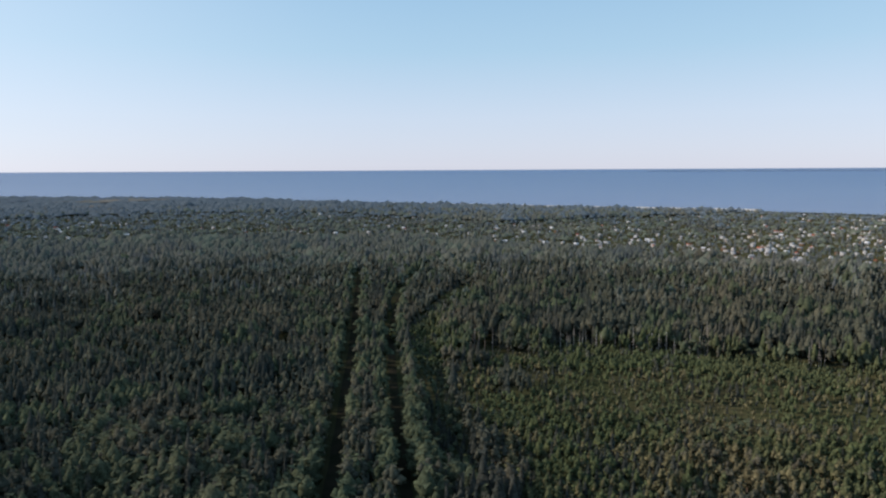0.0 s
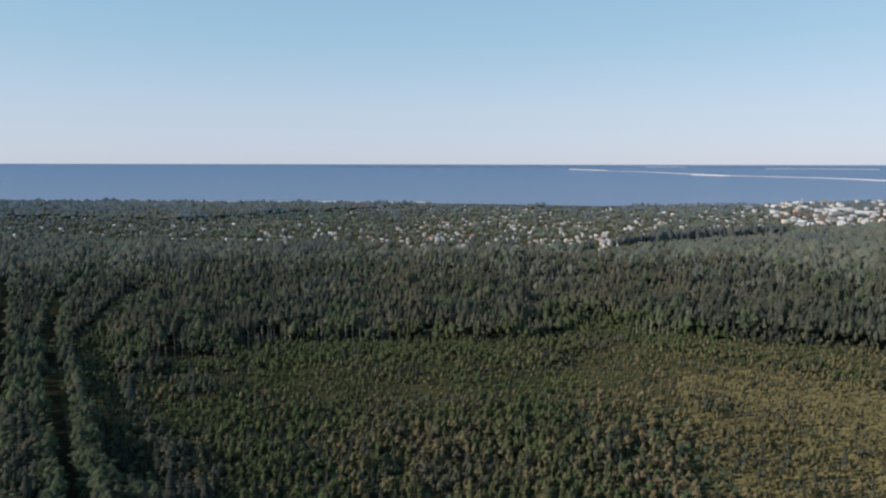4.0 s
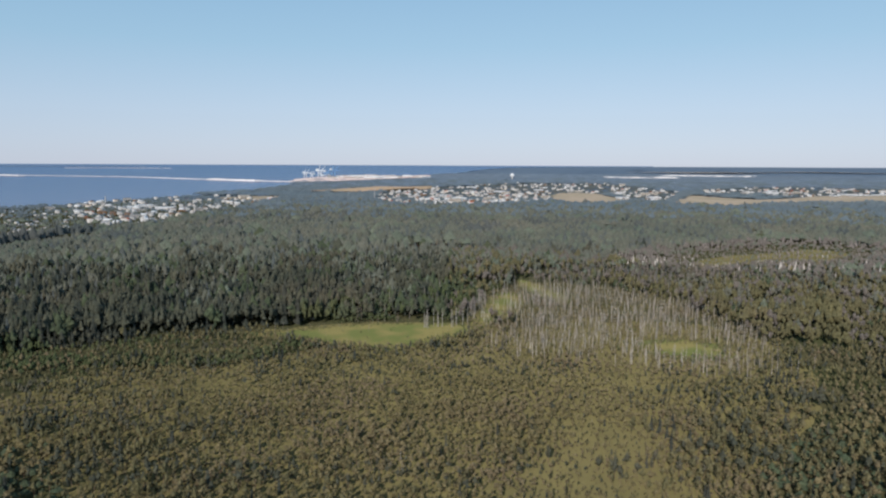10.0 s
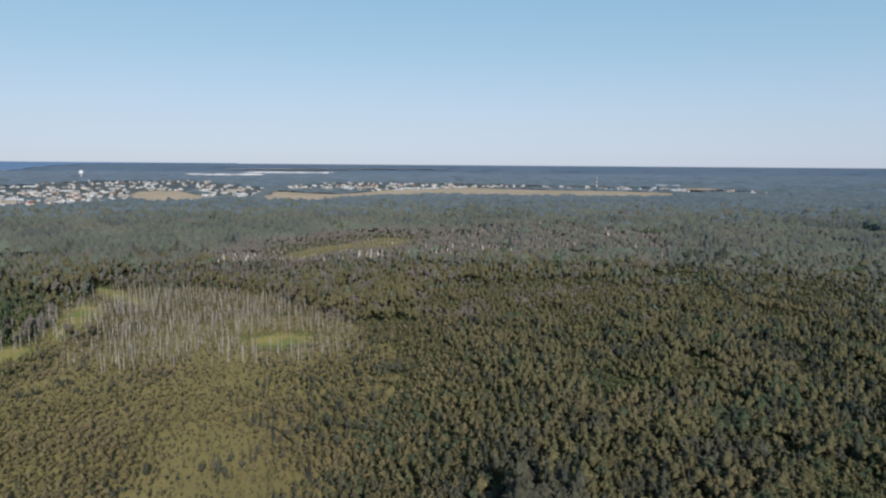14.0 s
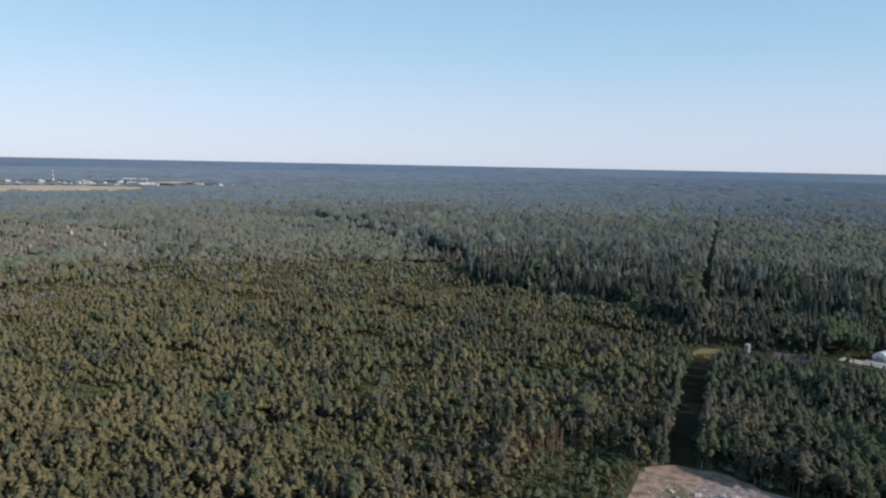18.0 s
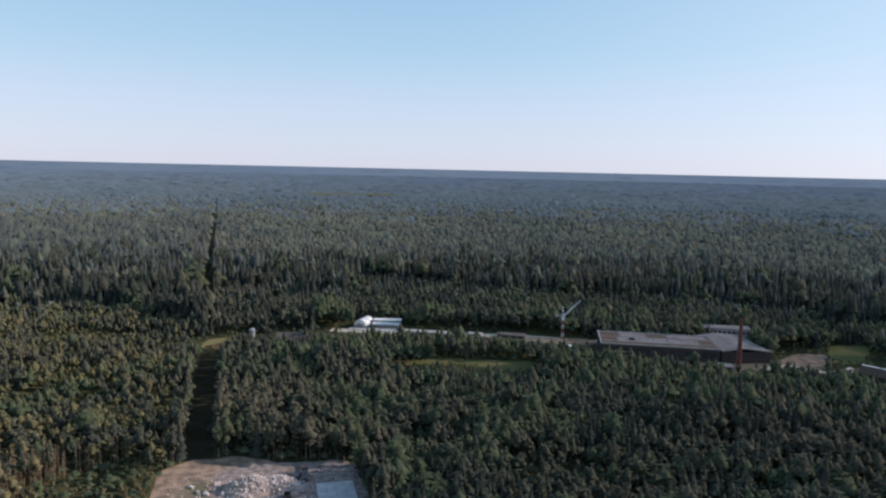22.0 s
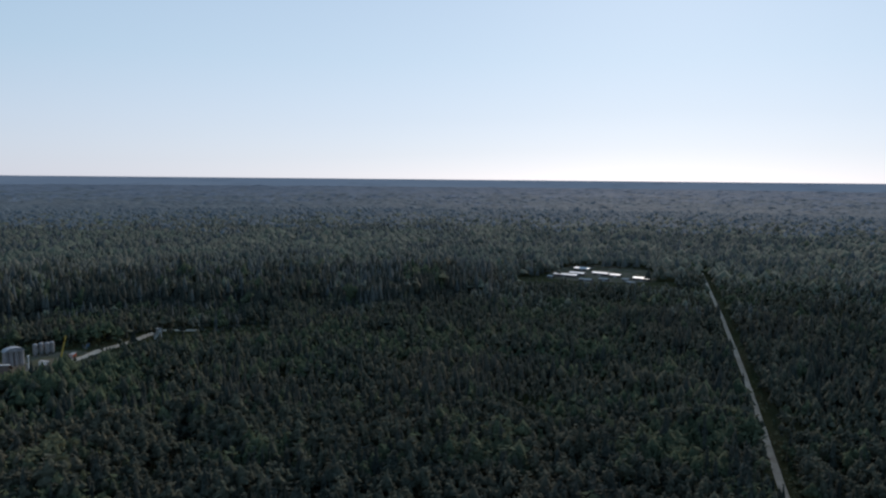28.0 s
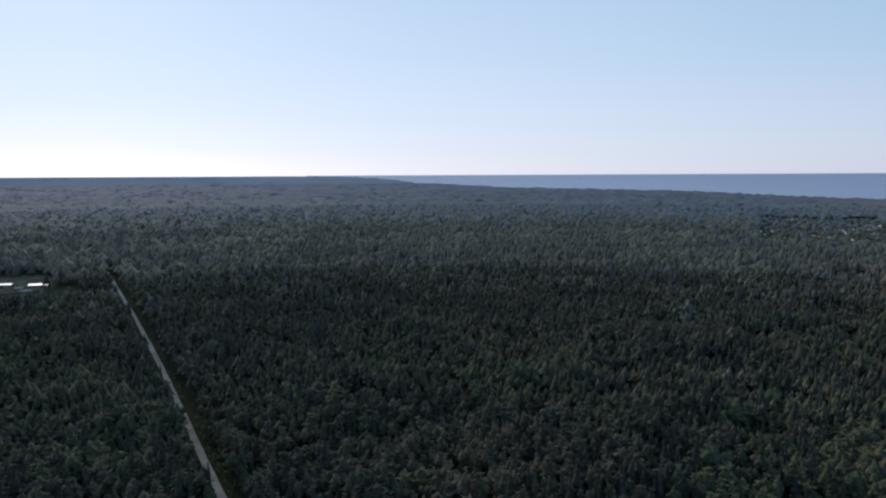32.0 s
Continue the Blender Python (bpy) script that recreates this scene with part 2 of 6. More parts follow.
def sea_material():
    m, nodes, links, bsdf = material("sea_water")
    c = blend(nodes, links, ramp(nodes, links, grain(nodes, links, 0.0016, 6), 0.35, 0.7), (0.020, 0.046, 0.160), (0.030, 0.060, 0.178))
    links.new(c, bsdf.inputs["Base Color"])
    bsdf.inputs["Roughness"].default_value = 0.22
    bsdf.inputs["Specular IOR Level"].default_value = 0.18
    bn = nodes.new("ShaderNodeBump")
    bn.inputs["Strength"].default_value, bn.inputs["Distance"].default_value = 0.6, 0.8
    links.new(grain(nodes, links, 0.12, 3), bn.inputs["Height"])
    links.new(bn.outputs[0], bsdf.inputs["Normal"])
    return m


SEA = sea_material()

# ---------------------------------------------------------------- plan helpers
rng = np.random.default_rng(7)
BEND = 2600.0        # past this, flat distance is squeezed in and raised about the eye


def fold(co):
    """Plan places (x, y, height) to world places: flat to BEND, then squeezed and raised about the eye to end 4.8 km
    off.
    """
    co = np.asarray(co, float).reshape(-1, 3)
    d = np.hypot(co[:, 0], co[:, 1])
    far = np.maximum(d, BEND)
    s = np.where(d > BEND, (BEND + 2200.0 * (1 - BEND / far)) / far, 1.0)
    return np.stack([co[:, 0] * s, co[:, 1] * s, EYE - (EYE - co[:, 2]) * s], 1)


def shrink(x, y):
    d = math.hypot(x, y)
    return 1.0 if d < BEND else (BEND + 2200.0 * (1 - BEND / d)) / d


def spot(x, y, turn=0.0, z=0.0, size=1.0):
    """The pose of a thing that stands at the plan place (x, y)."""
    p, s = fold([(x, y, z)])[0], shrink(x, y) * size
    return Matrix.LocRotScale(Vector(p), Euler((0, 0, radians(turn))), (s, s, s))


def polar(turn, dist):
    a = math.radians(turn)
    return -math.sin(a) * dist, math.cos(a) * dist


def bearing(x, y):
    return np.degrees(np.arctan2(-np.asarray(x), np.asarray(y)))


def inside(px, py, poly):
    hit = np.zeros(len(px), bool)
    for (x0, y0), (x1, y1) in zip(poly, poly[1:] + poly[:1]):
        if y0 != y1:
            hit ^= ((y0 > py) != (y1 > py)) & (px < (x1 - x0) * (py - y0) / (y1 - y0) + x0)
    return hit


def off_line(px, py, line):
    best = np.full(len(px), 1e9)
    for (x0, y0), (x1, y1) in zip(line, line[1:]):
        dx, dy = x1 - x0, y1 - y0
        k = np.clip(((px - x0) * dx + (py - y0) * dy) / (dx * dx + dy * dy), 0, 1)
        best = np.minimum(best, np.hypot(px - x0 - k * dx, py - y0 - k * dy))
    return best


def waves(px, py, size, seed):
    """Smooth random relief, about -1 to 1."""
    r = np.random.default_rng(seed)
    out = np.zeros(len(px))
    for k in range(7):
        a, ph, f = r.uniform(0, 2 * np.pi), r.uniform(0, 6.28), r.uniform(0.6, 1.7) * 2 * np.pi / size
        out += np.sin((px * np.cos(a) + py * np.sin(a)) * f + ph)
    return out / 3.2


def mesh_of(name, co, tris, mats, index=None, tint=None):
    me = bpy.data.meshes.new(name)
    co, tris = np.asarray(co, np.float32), np.asarray(tris, np.int32)
    me.vertices.add(len(co))
    me.vertices.foreach_set("co", co.ravel())
    me.loops.add(tris.size)
    me.loops.foreach_set("vertex_index", tris.ravel())
    me.polygons.add(len(tris))
    me.polygons.foreach_set("loop_start", np.arange(len(tris), dtype=np.int32) * tris.shape[1])
    for m in mats:
        me.materials.append(m)
    if index is not None:
        me.polygons.foreach_set("material_index", np.asarray(index, np.int32))
    if tint is not None:
        me.attributes.new("tint", "FLOAT", "POINT").data.foreach_set("value", np.asarray(tint, np.float32))
    me.update(calc_edges=True)
    return me


def part(name, bm, mat, parent, label=""):
    """Link a bmesh as one mesh object under a thing or a part."""
    me = bpy.data.meshes.new(name)
    bm.to_mesh(me)
    bm.free()
    me.materials.append(mat)
    ob = new(name, me)
    ob.parent = parent
    return tagged(ob, label) if label else ob


def box(bm, x0, x1, y0, y1, z0, z1):
    v = [bm.verts.new(p) for p in ((x0, y0, z0), (x1, y0, z0), (x1, y1, z0), (x0, y1, z0), (x0, y0, z1), (x1, y0, z1), (x1, y1, z1), (x0, y1, z1))]
    for f in ((3, 2, 1, 0), (4, 5, 6, 7), (0, 1, 5, 4), (1, 2, 6, 5), (2, 3, 7, 6), (3, 0, 4, 7)):
        bm.faces.new([v[i] for i in f])
    return bm


def bar(bm, a, b, w, w2=None, sides=4):
    """A tapered bar from a to b."""
    a, b = Vector(a), Vector(b)
    q = (b - a).to_track_quat("Z", "Y")
    rings = []
    for p, r in ((a, w), (b, w if w2 is None else w2)):
        rings.append([bm.verts.new(p + q @ Vector((math.cos(2 * math.pi * k / sides + 0.785) * r, math.sin(2 * math.pi * k / sides + 0.785) * r, 0))) for k in range(sides)])
    for k in range(sides):
        j = (k + 1) % sides
        bm.faces.new((rings[0][k], rings[0][j], rings[1][j], rings[1][k]))
    bm.faces.new(rings[0][::-1])
    bm.faces.new(rings[1])
    return bm


def boxes(*specs):
    bm = bmesh.new()
    for s in specs:
        box(bm, *s)
    return bm


def bars(*specs):
    bm = bmesh.new()
    for s in specs:
        bar(bm, *s)
    return bm


def smooth_ring(poly, steps=5, jitter=0.0, seed=1):
    """A closed rounded outline through the corners of poly."""
    r = random.Random(seed)
    out, n = [], len(poly)
    for i in range(n):
        p = [Vector((*poly[(i + k) % n], 0)) for k in (-1, 0, 1, 2)]
        for s in range(steps):
            t = s / steps
            v = 0.5 * (2 * p[1] + (p[2] - p[0]) * t + (2 * p[0] - 5 * p[1] + 4 * p[2] - p[3]) * t * t + (3 * p[1] - p[0] - 3 * p[2] + p[3]) * t ** 3)
            out.append((v.x + r.uniform(-jitter, jitter), v.y + r.uniform(-jitter, jitter)))
    return out


def patch(name, poly, z, mat, label, category, jitter=1.0):
    """A sheet of other ground, with a rounded uneven outline."""
    bm = bmesh.new()
    ring = smooth_ring(poly, 5, jitter)
    f = bm.faces.new([bm.verts.new(fold([(x, y, z)])[0]) for x, y in ring])
    f.normal_update()
    if f.normal.z < 0:
        f.normal_flip()
    bmesh.ops.triangulate(bm, faces=[f])
    ob = part(name, bm, mat, None)
    return tagged(ob, label, category, kind="structure")


def strip(name, line, width, z, mat, label, category, wobble=0.3):
    """A road or track along a line."""
    pts = []
    for (x0, y0), (x1, y1) in zip(line, line[1:]):
        n = max(2, int(math.hypot(x1 - x0, y1 - y0) / 12))
        pts += [(x0 + (x1 - x0) * k / n, y0 + (y1 - y0) * k / n) for k in range(n)]
    pts.append(line[-1])
    bm, r, rows = bmesh.new(), random.Random(len(pts)), []
    for i, (x, y) in enumerate(pts):
        a, b = pts[max(i - 1, 0)], pts[min(i + 1, len(pts) - 1)]
        d = Vector((a[1] - b[1], b[0] - a[0], 0)).normalized()
        l, q = width / 2 + r.uniform(-wobble, wobble), width / 2 + r.uniform(-wobble, wobble)
        rows.append([bm.verts.new(fold([(x + d.x * l, y + d.y * l, z)])[0]), bm.verts.new(fold([(x - d.x * q, y - d.y * q, z)])[0])])
    for a, b in zip(rows, rows[1:]):
        bm.faces.new((a[0], a[1], b[1], b[0]))
    return tagged(part(name, bm, mat, None), label, category, kind="structure")


# ---------------------------------------------------------------- the plan: outlines in metres
MEADOW = [(459, 225), (479, 201), (501, 170), (514, 134), (517, 98), (496, 85), (468, 107), (448, 117), (430, 133), (441, 168), (445, 194)]
MEADOW_NORTH = [(520, 94), (583, 96), (649, 94), (667, 78), (632, 62), (573, 62), (543, 72), (513, 84)]
MEADOW_STREAK = [(740, 80), (718, 60), (654, 26), (615, 28), (648, 49), (685, 71)]
MEADOW_EAST = [(493, -30), (506, -56), (495, -83), (468, -87), (454, -58), (464, -36)]
MEADOW_FAR = [(923, -116), (1005, -167), (1055, -235), (1119, -305), (1070, -340), (984, -284), (959, -198), (900, -135)]
BOG = [(294, 295), (353, 282), (400, 250), (434, 210), (429, 158), (476, 92), (569, 2), (550, -7), (562, -70), (491, -128), (390, -115), (325, -88), (274, -62), (210, -19), (118, 35), (96, 62), (189, 155), (225, 211), (255, 260)]
OPENBOG = [(314, 27), (329, 12), (324, -14), (298, -22), (264, -20), (238, -14), (220, 16), (262, 25)]
SNAGS = [(564, 104), (661, 107), (752, 60), (702, -31), (627, -109), (526, -127), (425, -118), (395, -69), (418, -5), (415, 47), (432, 81)]
GREYWOOD = [(768, 124), (937, -117), (1253, -431), (1265, -761), (914, -791), (703, -596), (805, -417), (759, -222), (698, -87), (682, 34)]
YOUNGSTAND = [(19, 441), (79, 451), (150, 443), (255, 398), (143, 419), (247, 383), (301, 393), (383, 307), (446, 208), (373, 221), (292, 275), (214, 253), (159, 175), (72, 95), (10, 100), (13, 134), (13, 240)]
BRIGHTSTRIP = [(71, 467), (155, 433), (252, 391), (313, 415), (367, 345), (420, 286), (453, 211), (397, 236), (336, 316), (284, 372), (196, 378), (62, 417)]
TALL = [(-2, 430), (74, 423), (144, 427), (235, 368), (151, 421), (238, 356), (308, 410), (363, 290), (379, 226), (416, 194), (515, 172), (481, 101), (670, 109), (780, 44), (944, 54), (1118, 517), (700, 635), (448, 710), (254, 760), (71, 768), (3, 652), (-27, 499)]
DARKPINE = [(381, -113), (282, -74), (226, -28), (197, -192), (453, -430), (613, -408), (639, -244), (541, -159)]
SPRUCEWALL = [(994, -1184), (803, -1094), (490, -842), (301, -621), (220, -601), (152, -585), (87, -521), (70, -490), (150, -1072), (493, -1405), (852, -1575)]
SHRUBS = [(96, -236), (85, -249), (63, -250), (56, -237), (54, -205), (86, -193), (97, -216)]
YOUNGEDGE = [(100, -240), (103, -262), (95, -277), (80, -283), (66, -279), (60, -255), (53, -243), (48, -213), (90, -208)]
TRUNK_LINES = [([(125, 453), (167, 437)], 26, 17, 1), ([(320, 378), (346, 365)], 10, 16, 1), ([(65, 455), (176, 463)], 34, 17, 1), ([(217, 432), (258, 406)], 16, 17, 1), ([(494, 137), (516, 96), (600, 97)], 34, 15, 1), ([(943, 288), (986, 185)], 22, 17, 0), ([(106, -236), (107, -264), (96, -281), (79, -288)], 90, 12.5, 0), ([(110, -236), (112, -266), (97, -286)], 50, 13, 0), ([(930, 281), (953, 180)], 24, 16, 0)]
FRONTPINE = [(574, -393), (642, -496), (675, -769), (750, -1037), (458, -787), (300, -617), (216, -590), (93, -530), (74, -401), (58, -292), (50, -226), (45, -106), (129, -73)]
MIXED = [(-221, 341), (-139, 349), (-65, 348), (-34, 228), (-23, 143), (-123, 144)]
SETTLE = [(-1157, 1713), (-772, 1993), (-287, 1950), (144, 1561), (283, 1640), (764, 1855), (1086, 1735), (515, 816), (371, 895), (251, 961), (148, 1050), (-84, 1243), (-472, 1214), (-743, 1094)]
SETTLE_EAST = [(611, 1564), (974, 1611), (1480, 1641), (2005, 1619), (2298, 1238), (1791, 963), (1228, 844), (1083, 859), (905, 912), (593, 787), (476, 818), (349, 879)]
TOWN = [(2504, 814), (3076, 957), (3805, 814), (4740, 501), (4774, -70), (3304, -360), (2521, -224), (2528, -95), (3043, -44), (3050, 165), (2424, 168), (2140, 384), (2105, 628)]
TOWN_WEST = [(1956, 1683), (2395, 1650), (2439, 1314), (2337, 1088), (1706, 933), (1264, 868), (1118, 845), (1281, 1066), (1550, 1376)]
TOWN_EAST = [(3541, -414), (4263, -881), (4041, -1526), (3531, -1912), (3128, -1695), (3366, -1272), (2901, -672), (3161, -446)]
TOWN_FAR = [(3531, -1912), (3128, -1695), (2560, -2050), (2330, -2330), (2600, -2520), (3250, -2350)]
FIELD_A = [(2483, 165), (3076, 171), (3070, 3), (2549, -116), (2354, -52), (2292, 73)]
FIELD_B = [(2379, -225), (2997, -350), (2871, -593), (3175, -924), (3394, -1343), (3020, -1552), (2818, -1851), (2534, -2006), (2314, -1798), (2432, -1319), (2689, -1017), (2519, -605), (2293, -398)]
FIELD_C = [(2233, 1311), (2414, 1257), (2461, 1160), (2265, 1046), (2143, 1115)]
FIELD_D = [(2885, 1195), (3284, 1210), (3961, 913), (3473, 843), (3009, 948), (2767, 1019)]
CORRIDORS = [
    ([(-39, 205), (-45, 275), (-52, 351), (-62, 466), (-85, 685), (-96, 797)], 4.8),
    ([(-8, 205), (-15, 259), (-22, 319), (-32, 424), (-40, 515), (-42, 654), (-31, 774), (-7, 900)], 4.8),
    ([(3, 274), (-3, 334), (-10, 411), (-18, 480)], 0.0),
    ([(47, -291), (52, -333), (59, -388), (67, -474)], 6.6),
    ([(82, -553), (109, -752), (161, -1165), (326, -2453)], 5.0),
    ([(94, -570), (166, -641), (241, -659), (329, -678), (521, -895), (874, -1190)], 12.0),
    ([(586, 765), (679, 803), (826, 832), (1017, 833)], 13.0),
    ([(-977, 107), (-467, 79), (-300, 66), (-214, 60.5)], 5.6),
]
DIRTROAD = [(-977, 107), (-645, 90), (-467, 79), (-375.5, 72), (-300, 66), (-249, 62.6), (-208, 60)]
YARD = [(60, -269), (52, -287), (30, -291), (13, -282), (-8, -282), (-16, -272), (-20, -244), (-16, -207), (45, -197)]
CLEARING = [(74, -492), (57, -500), (54, -467), (68, -458)]
WORKS = [(-18, -506), (-30, -527), (-65, -521), (-151, -490), (-198, -471), (-185, -427), (-236, -385), (-280, -386), (-318, -387), (-338, -412), (-326, -422), (-295, -407), (-254, -406), (-197, -440), (-185, -453), (-143, -466), (-61, -488)]
PLANT = [(-322, -383), (-368, -382), (-403, -362), (-390, -338), (-361, -336), (-314, -350), (-306, -366)]
ACCESS = [(-11, -520), (-63, -505), (-102, -497), (-144, -489), (-197, -466)]
ACCESS_EAST = [(-276, -390), (-299, -393), (-310, -377), (-322, -359), (-352, -345), (-392, -342), (-407, -345), (-431, -341), (-475, -346), (-485, -313)]
def nearer(poly, within, k):
    """The outline with the corners on the near side drawn towards the eye."""
    return [(x * k, y * k) if math.hypot(x, y) < within else (x, y) for x, y in poly]


FIELD_B = nearer(FIELD_B, 3000, 0.94)
FIELD_A = nearer(FIELD_A, 2800, 0.95)
TOWN = nearer(TOWN, 2700, 0.94)


def rect(p0, p1, depth, margin=2.0):
    """The outline of a building from its near edge."""
    a, b = Vector((*p0, 0)), Vector((*p1, 0))
    u = (b - a).normalized()
    v = Vector((-u.y, u.x, 0))
    return [tuple((a + u * i + v * j).xy) for i, j in ((-margin, -margin), ((b - a).length + margin, -margin), ((b - a).length + margin, depth + margin), (-margin, depth + margin))]


FOOTPRINTS = [rect(*[(-185, -430), (-256, -406)], 36), rect(*[(-257, -405), (-289, -401)], 44), rect(*[(-271, -454), (-303, -443)], 12), rect(*[(-27, -526), (-38, -523)], 26), rect(*[(-42, -522), (-62, -518)], 15)]
GRASSBELT = [(-54, -424), (-75, -434), (-118, -424), (-136, -418), (-129, -401), (-116, -400), (-88, -417), (-62, -417)]
GRASSPAD = [(-329, -400), (-347, -420), (-366, -440), (-391, -435), (-372, -413), (-351, -394)]
WAREHOUSES = [(-893, -87), (-1021, -54), (-990, 35), (-907, 47), (-864, 31), (-855, -52)]
WAREHOUSE_ROWS = [((-955, -57), (-949, -38), 11, 3.6), ((-887, -78), (-878, -50), 8, 3.6), ((-905, -60), (-898, -42), 7, 3.6), ((-913, -32), (-907, -13), 8, 3.6), ((-900, -10), (-896, 2), 8, 3.6),
                  ((-880, 18), (-874, 36), 8, 3.6), ((-868, -84), (-866, -78), 8, 3), ((-852, -45), (-847, -31), 9, 3), ((-862, -22), (-859, -12), 8, 3), ((-842, 10), (-839, 20), 8, 3), ((-868, 5), (-866, 12), 7, 3)]
BREAKWATER = [(10632, 15056), (9150, 11931), (8319, 9684), (6336, 6000), (5974, 4393), (5090, 2889), (4729, 2151)]
PORT_FACE = [(4437, 1980), (5189, 2102), (5424, 1710), (7282, 1771)]

# bearing and distance of the shoreline
SHORE = [(-95, 200000), (-84, 60000), (-79, 12000), (-76, 7600), (-69, 6900), (-67.2, 6300), (-66, 4500), (-64.5, 3700), (-59.6, 3050), (-55.4, 2700), (-48.8, 2330),
         (-37.5, 2105), (-24, 2190), (-9.8, 2290), (3.8, 2550), (21, 3290), (32, 3870), (39.9, 4980), (53.5, 6450), (55, 7200), (60, 9900), (63, 25000), (70, 200000)]


def shore(turn):
    return np.exp(np.interp(turn, [s[0] for s in SHORE], [math.log(s[1]) for s in SHORE]))


# ---------------------------------------------------------------- ground and sea
def build_ground():
    n = 240
    dist = np.concatenate([[30], np.geomspace(60, BEND, 30), BEND / (1 - np.linspace(0.01, 0.985, 120))])
    turn = np.linspace(-180, 180, n, endpoint=False)
    T, Dd = np.meshgrid(turn, dist)
    x, y = -np.sin(np.radians(T)) * Dd, np.cos(np.radians(T)) * Dd
    z = np.where(Dd > shore(T), -4.0 - 0.002 * np.minimum(Dd, 9000), 0.0)
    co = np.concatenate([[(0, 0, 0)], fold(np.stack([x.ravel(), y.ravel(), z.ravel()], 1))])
    tris, idx = [], []
    for k in range(n):
        tris.append((0, 1 + k, 1 + (k + 1) % n))
        idx.append(0)
    for r in range(len(dist) - 1):
        for k in range(n):
            a, b = 1 + r * n + k, 1 + r * n + (k + 1) % n
            tris += [(a, a + n, b), (b, a + n, b + n)]
            # past BEND the floor changes to the colour that includes haze
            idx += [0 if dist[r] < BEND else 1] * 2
    me = mesh_of("ground", co, tris, [SOIL, HAZE_GROUND], idx)
    ob = tagged(new("ground", me), "dark mossy forest floor reaching a hazy skyline", "ground", kind="structure")
    return ob


def build_sea():
    turn = np.linspace(69, -94, 240)
    cols, rows = [], 70
    for t in turn:
        d0 = shore(t)
        s0, s1 = 1 - 1500 / d0, 0.9995
        d = 1500 / (1 - np.linspace(s0, max(s1, s0 + 1e-5), rows))
        cols.append(np.stack([-math.sin(radians(t)) * d, math.cos(radians(t)) * d, np.full(rows, -0.8)], 1))
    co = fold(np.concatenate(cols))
    quads = [(c * rows + r, (c + 1) * rows + r, (c + 1) * rows + r + 1, c * rows + r + 1) for c in range(len(turn) - 1) for r in range(rows - 1)]
    tagged(new("water", mesh_of("water", co, [q[::-1] for q in quads], [SEA])), "calm blue sea of a wide bay", "sea", kind="structure")


build_ground()
build_sea()
patch("bog", BOG, 0.05, MOSS, "yellow-green peat moss between stunted pines", "bog", 3.0)
for poly in (MEADOW,):
    mx, my = sum(p[0] for p in poly) / len(poly), sum(p[1] for p in poly) / len(poly)
    patch("meadow_margin", [(mx + (px - mx) * 1.16, my + (py - my) * 1.3) for px, py in poly], 0.09, MOSS, "rough yellowish grass round the meadow", "meadow", 4.0)
patch("meadow", MEADOW, 0.12, GRASS, "bright green wet meadow in the forest", "meadow", 2.0)
patch("meadow_north", MEADOW_NORTH, 0.12, GRASS, "yellowish wet meadow among dead trees", "meadow", 2.0)
patch("meadow_streak", MEADOW_STREAK, 0.12, GRASS, "narrow streak of pale grass among dead trees", "meadow", 2.0)
patch("meadow_east", MEADOW_EAST, 0.12, GRASS, "green wet meadow ringed by bare trunks", "meadow", 2.0)
patch("meadow_far", MEADOW_FAR, 0.12, MOSS, "pale wet meadow far in the forest", "meadow", 2.0)
patch("field", FIELD_A, 4.0, FIELD, "straw-coloured field beside the town", "field", 4.0)
patch("field", FIELD_B, 4.0, FIELD, "long straw-coloured field along the forest edge", "field", 4.0)
patch("field", FIELD_C, 4.0, FIELD, "narrow straw-coloured field near the shore", "field", 4.0)
patch("field", FIELD_D, 4.0, REDFIELD, "reddish-brown field near the port", "field", 4.0)
patch("yard", YARD, 0.06, SAND, "sandy yard strewn with rubble", "yard", 1.0)
patch("clearing", CLEARING, 0.06, DRYGRASS, "small dry grass clearing", "clearing", 1.0)
patch("works_yard", WORKS, 0.05, WASTE, "bare sandy ground round the old works", "yard", 1.0)
patch("plant_yard", PLANT, 0.05, WASTE, "bare ground round the concrete plant", "yard", 1.0)
patch("grass_belt", GRASSBELT, 0.08, LAWN, "mown yellow-green grass strip in the wood", "grass", 1.0)
patch("crane_pad", [(-150, -483), (-178, -479), (-197, -471), (-191, -458), (-171, -460), (-150, -470)], 0.14, SAND, "pinkish sandy ground under the tower crane", "sand", 0.6)
patch("sand_pad", [(-287, -393), (-317, -418), (-341, -416), (-328, -397), (-304, -388)], 0.09, SAND, "bare pinkish sand by the works", "sand", 0.6)
patch("grass_pad", GRASSPAD, 0.08, LAWN, "green grass pad by the works", "grass", 1.0)
patch("warehouse_yard", WAREHOUSES, 0.05, WASTE, "bare yard round the warehouses", "yard", 1.0)
patch("rubble_ground", [(37, -278), (23, -282), (-12, -281), (-16, -262), (-15, -232), (35, -230), (38, -259)], 0.08, CRUSHED, "pale pinkish ground of crushed rubble", "rubble", 1.0)
patch("yard_grass", [(49, -262), (40, -266), (36, -235), (47, -233)], 0.105, WASTE, "scrubby grass beside the rubble yard", "grass", 0.6)
strip("beach", [polar(t, float(shore(t)) + 50) for t in range(6, -26, -2)], 76.0, 0.3, SANDBANK, "pale sandy beach along the bay", "beach", 6.0)
strip("yard_track", [(51, -283), (55, -265), (52, -240), (48, -210)], 4.0, 0.13, SAND, "pale sandy track round the yard", "track")
strip("road", DIRTROAD, 3.2, 0.10, ROADSAND, "straight pale gravel road through the forest", "road", 0.15)
strip("access_road", ACCESS, 10.0, 0.12, ROADSAND, "pale concrete access road to the works", "road")
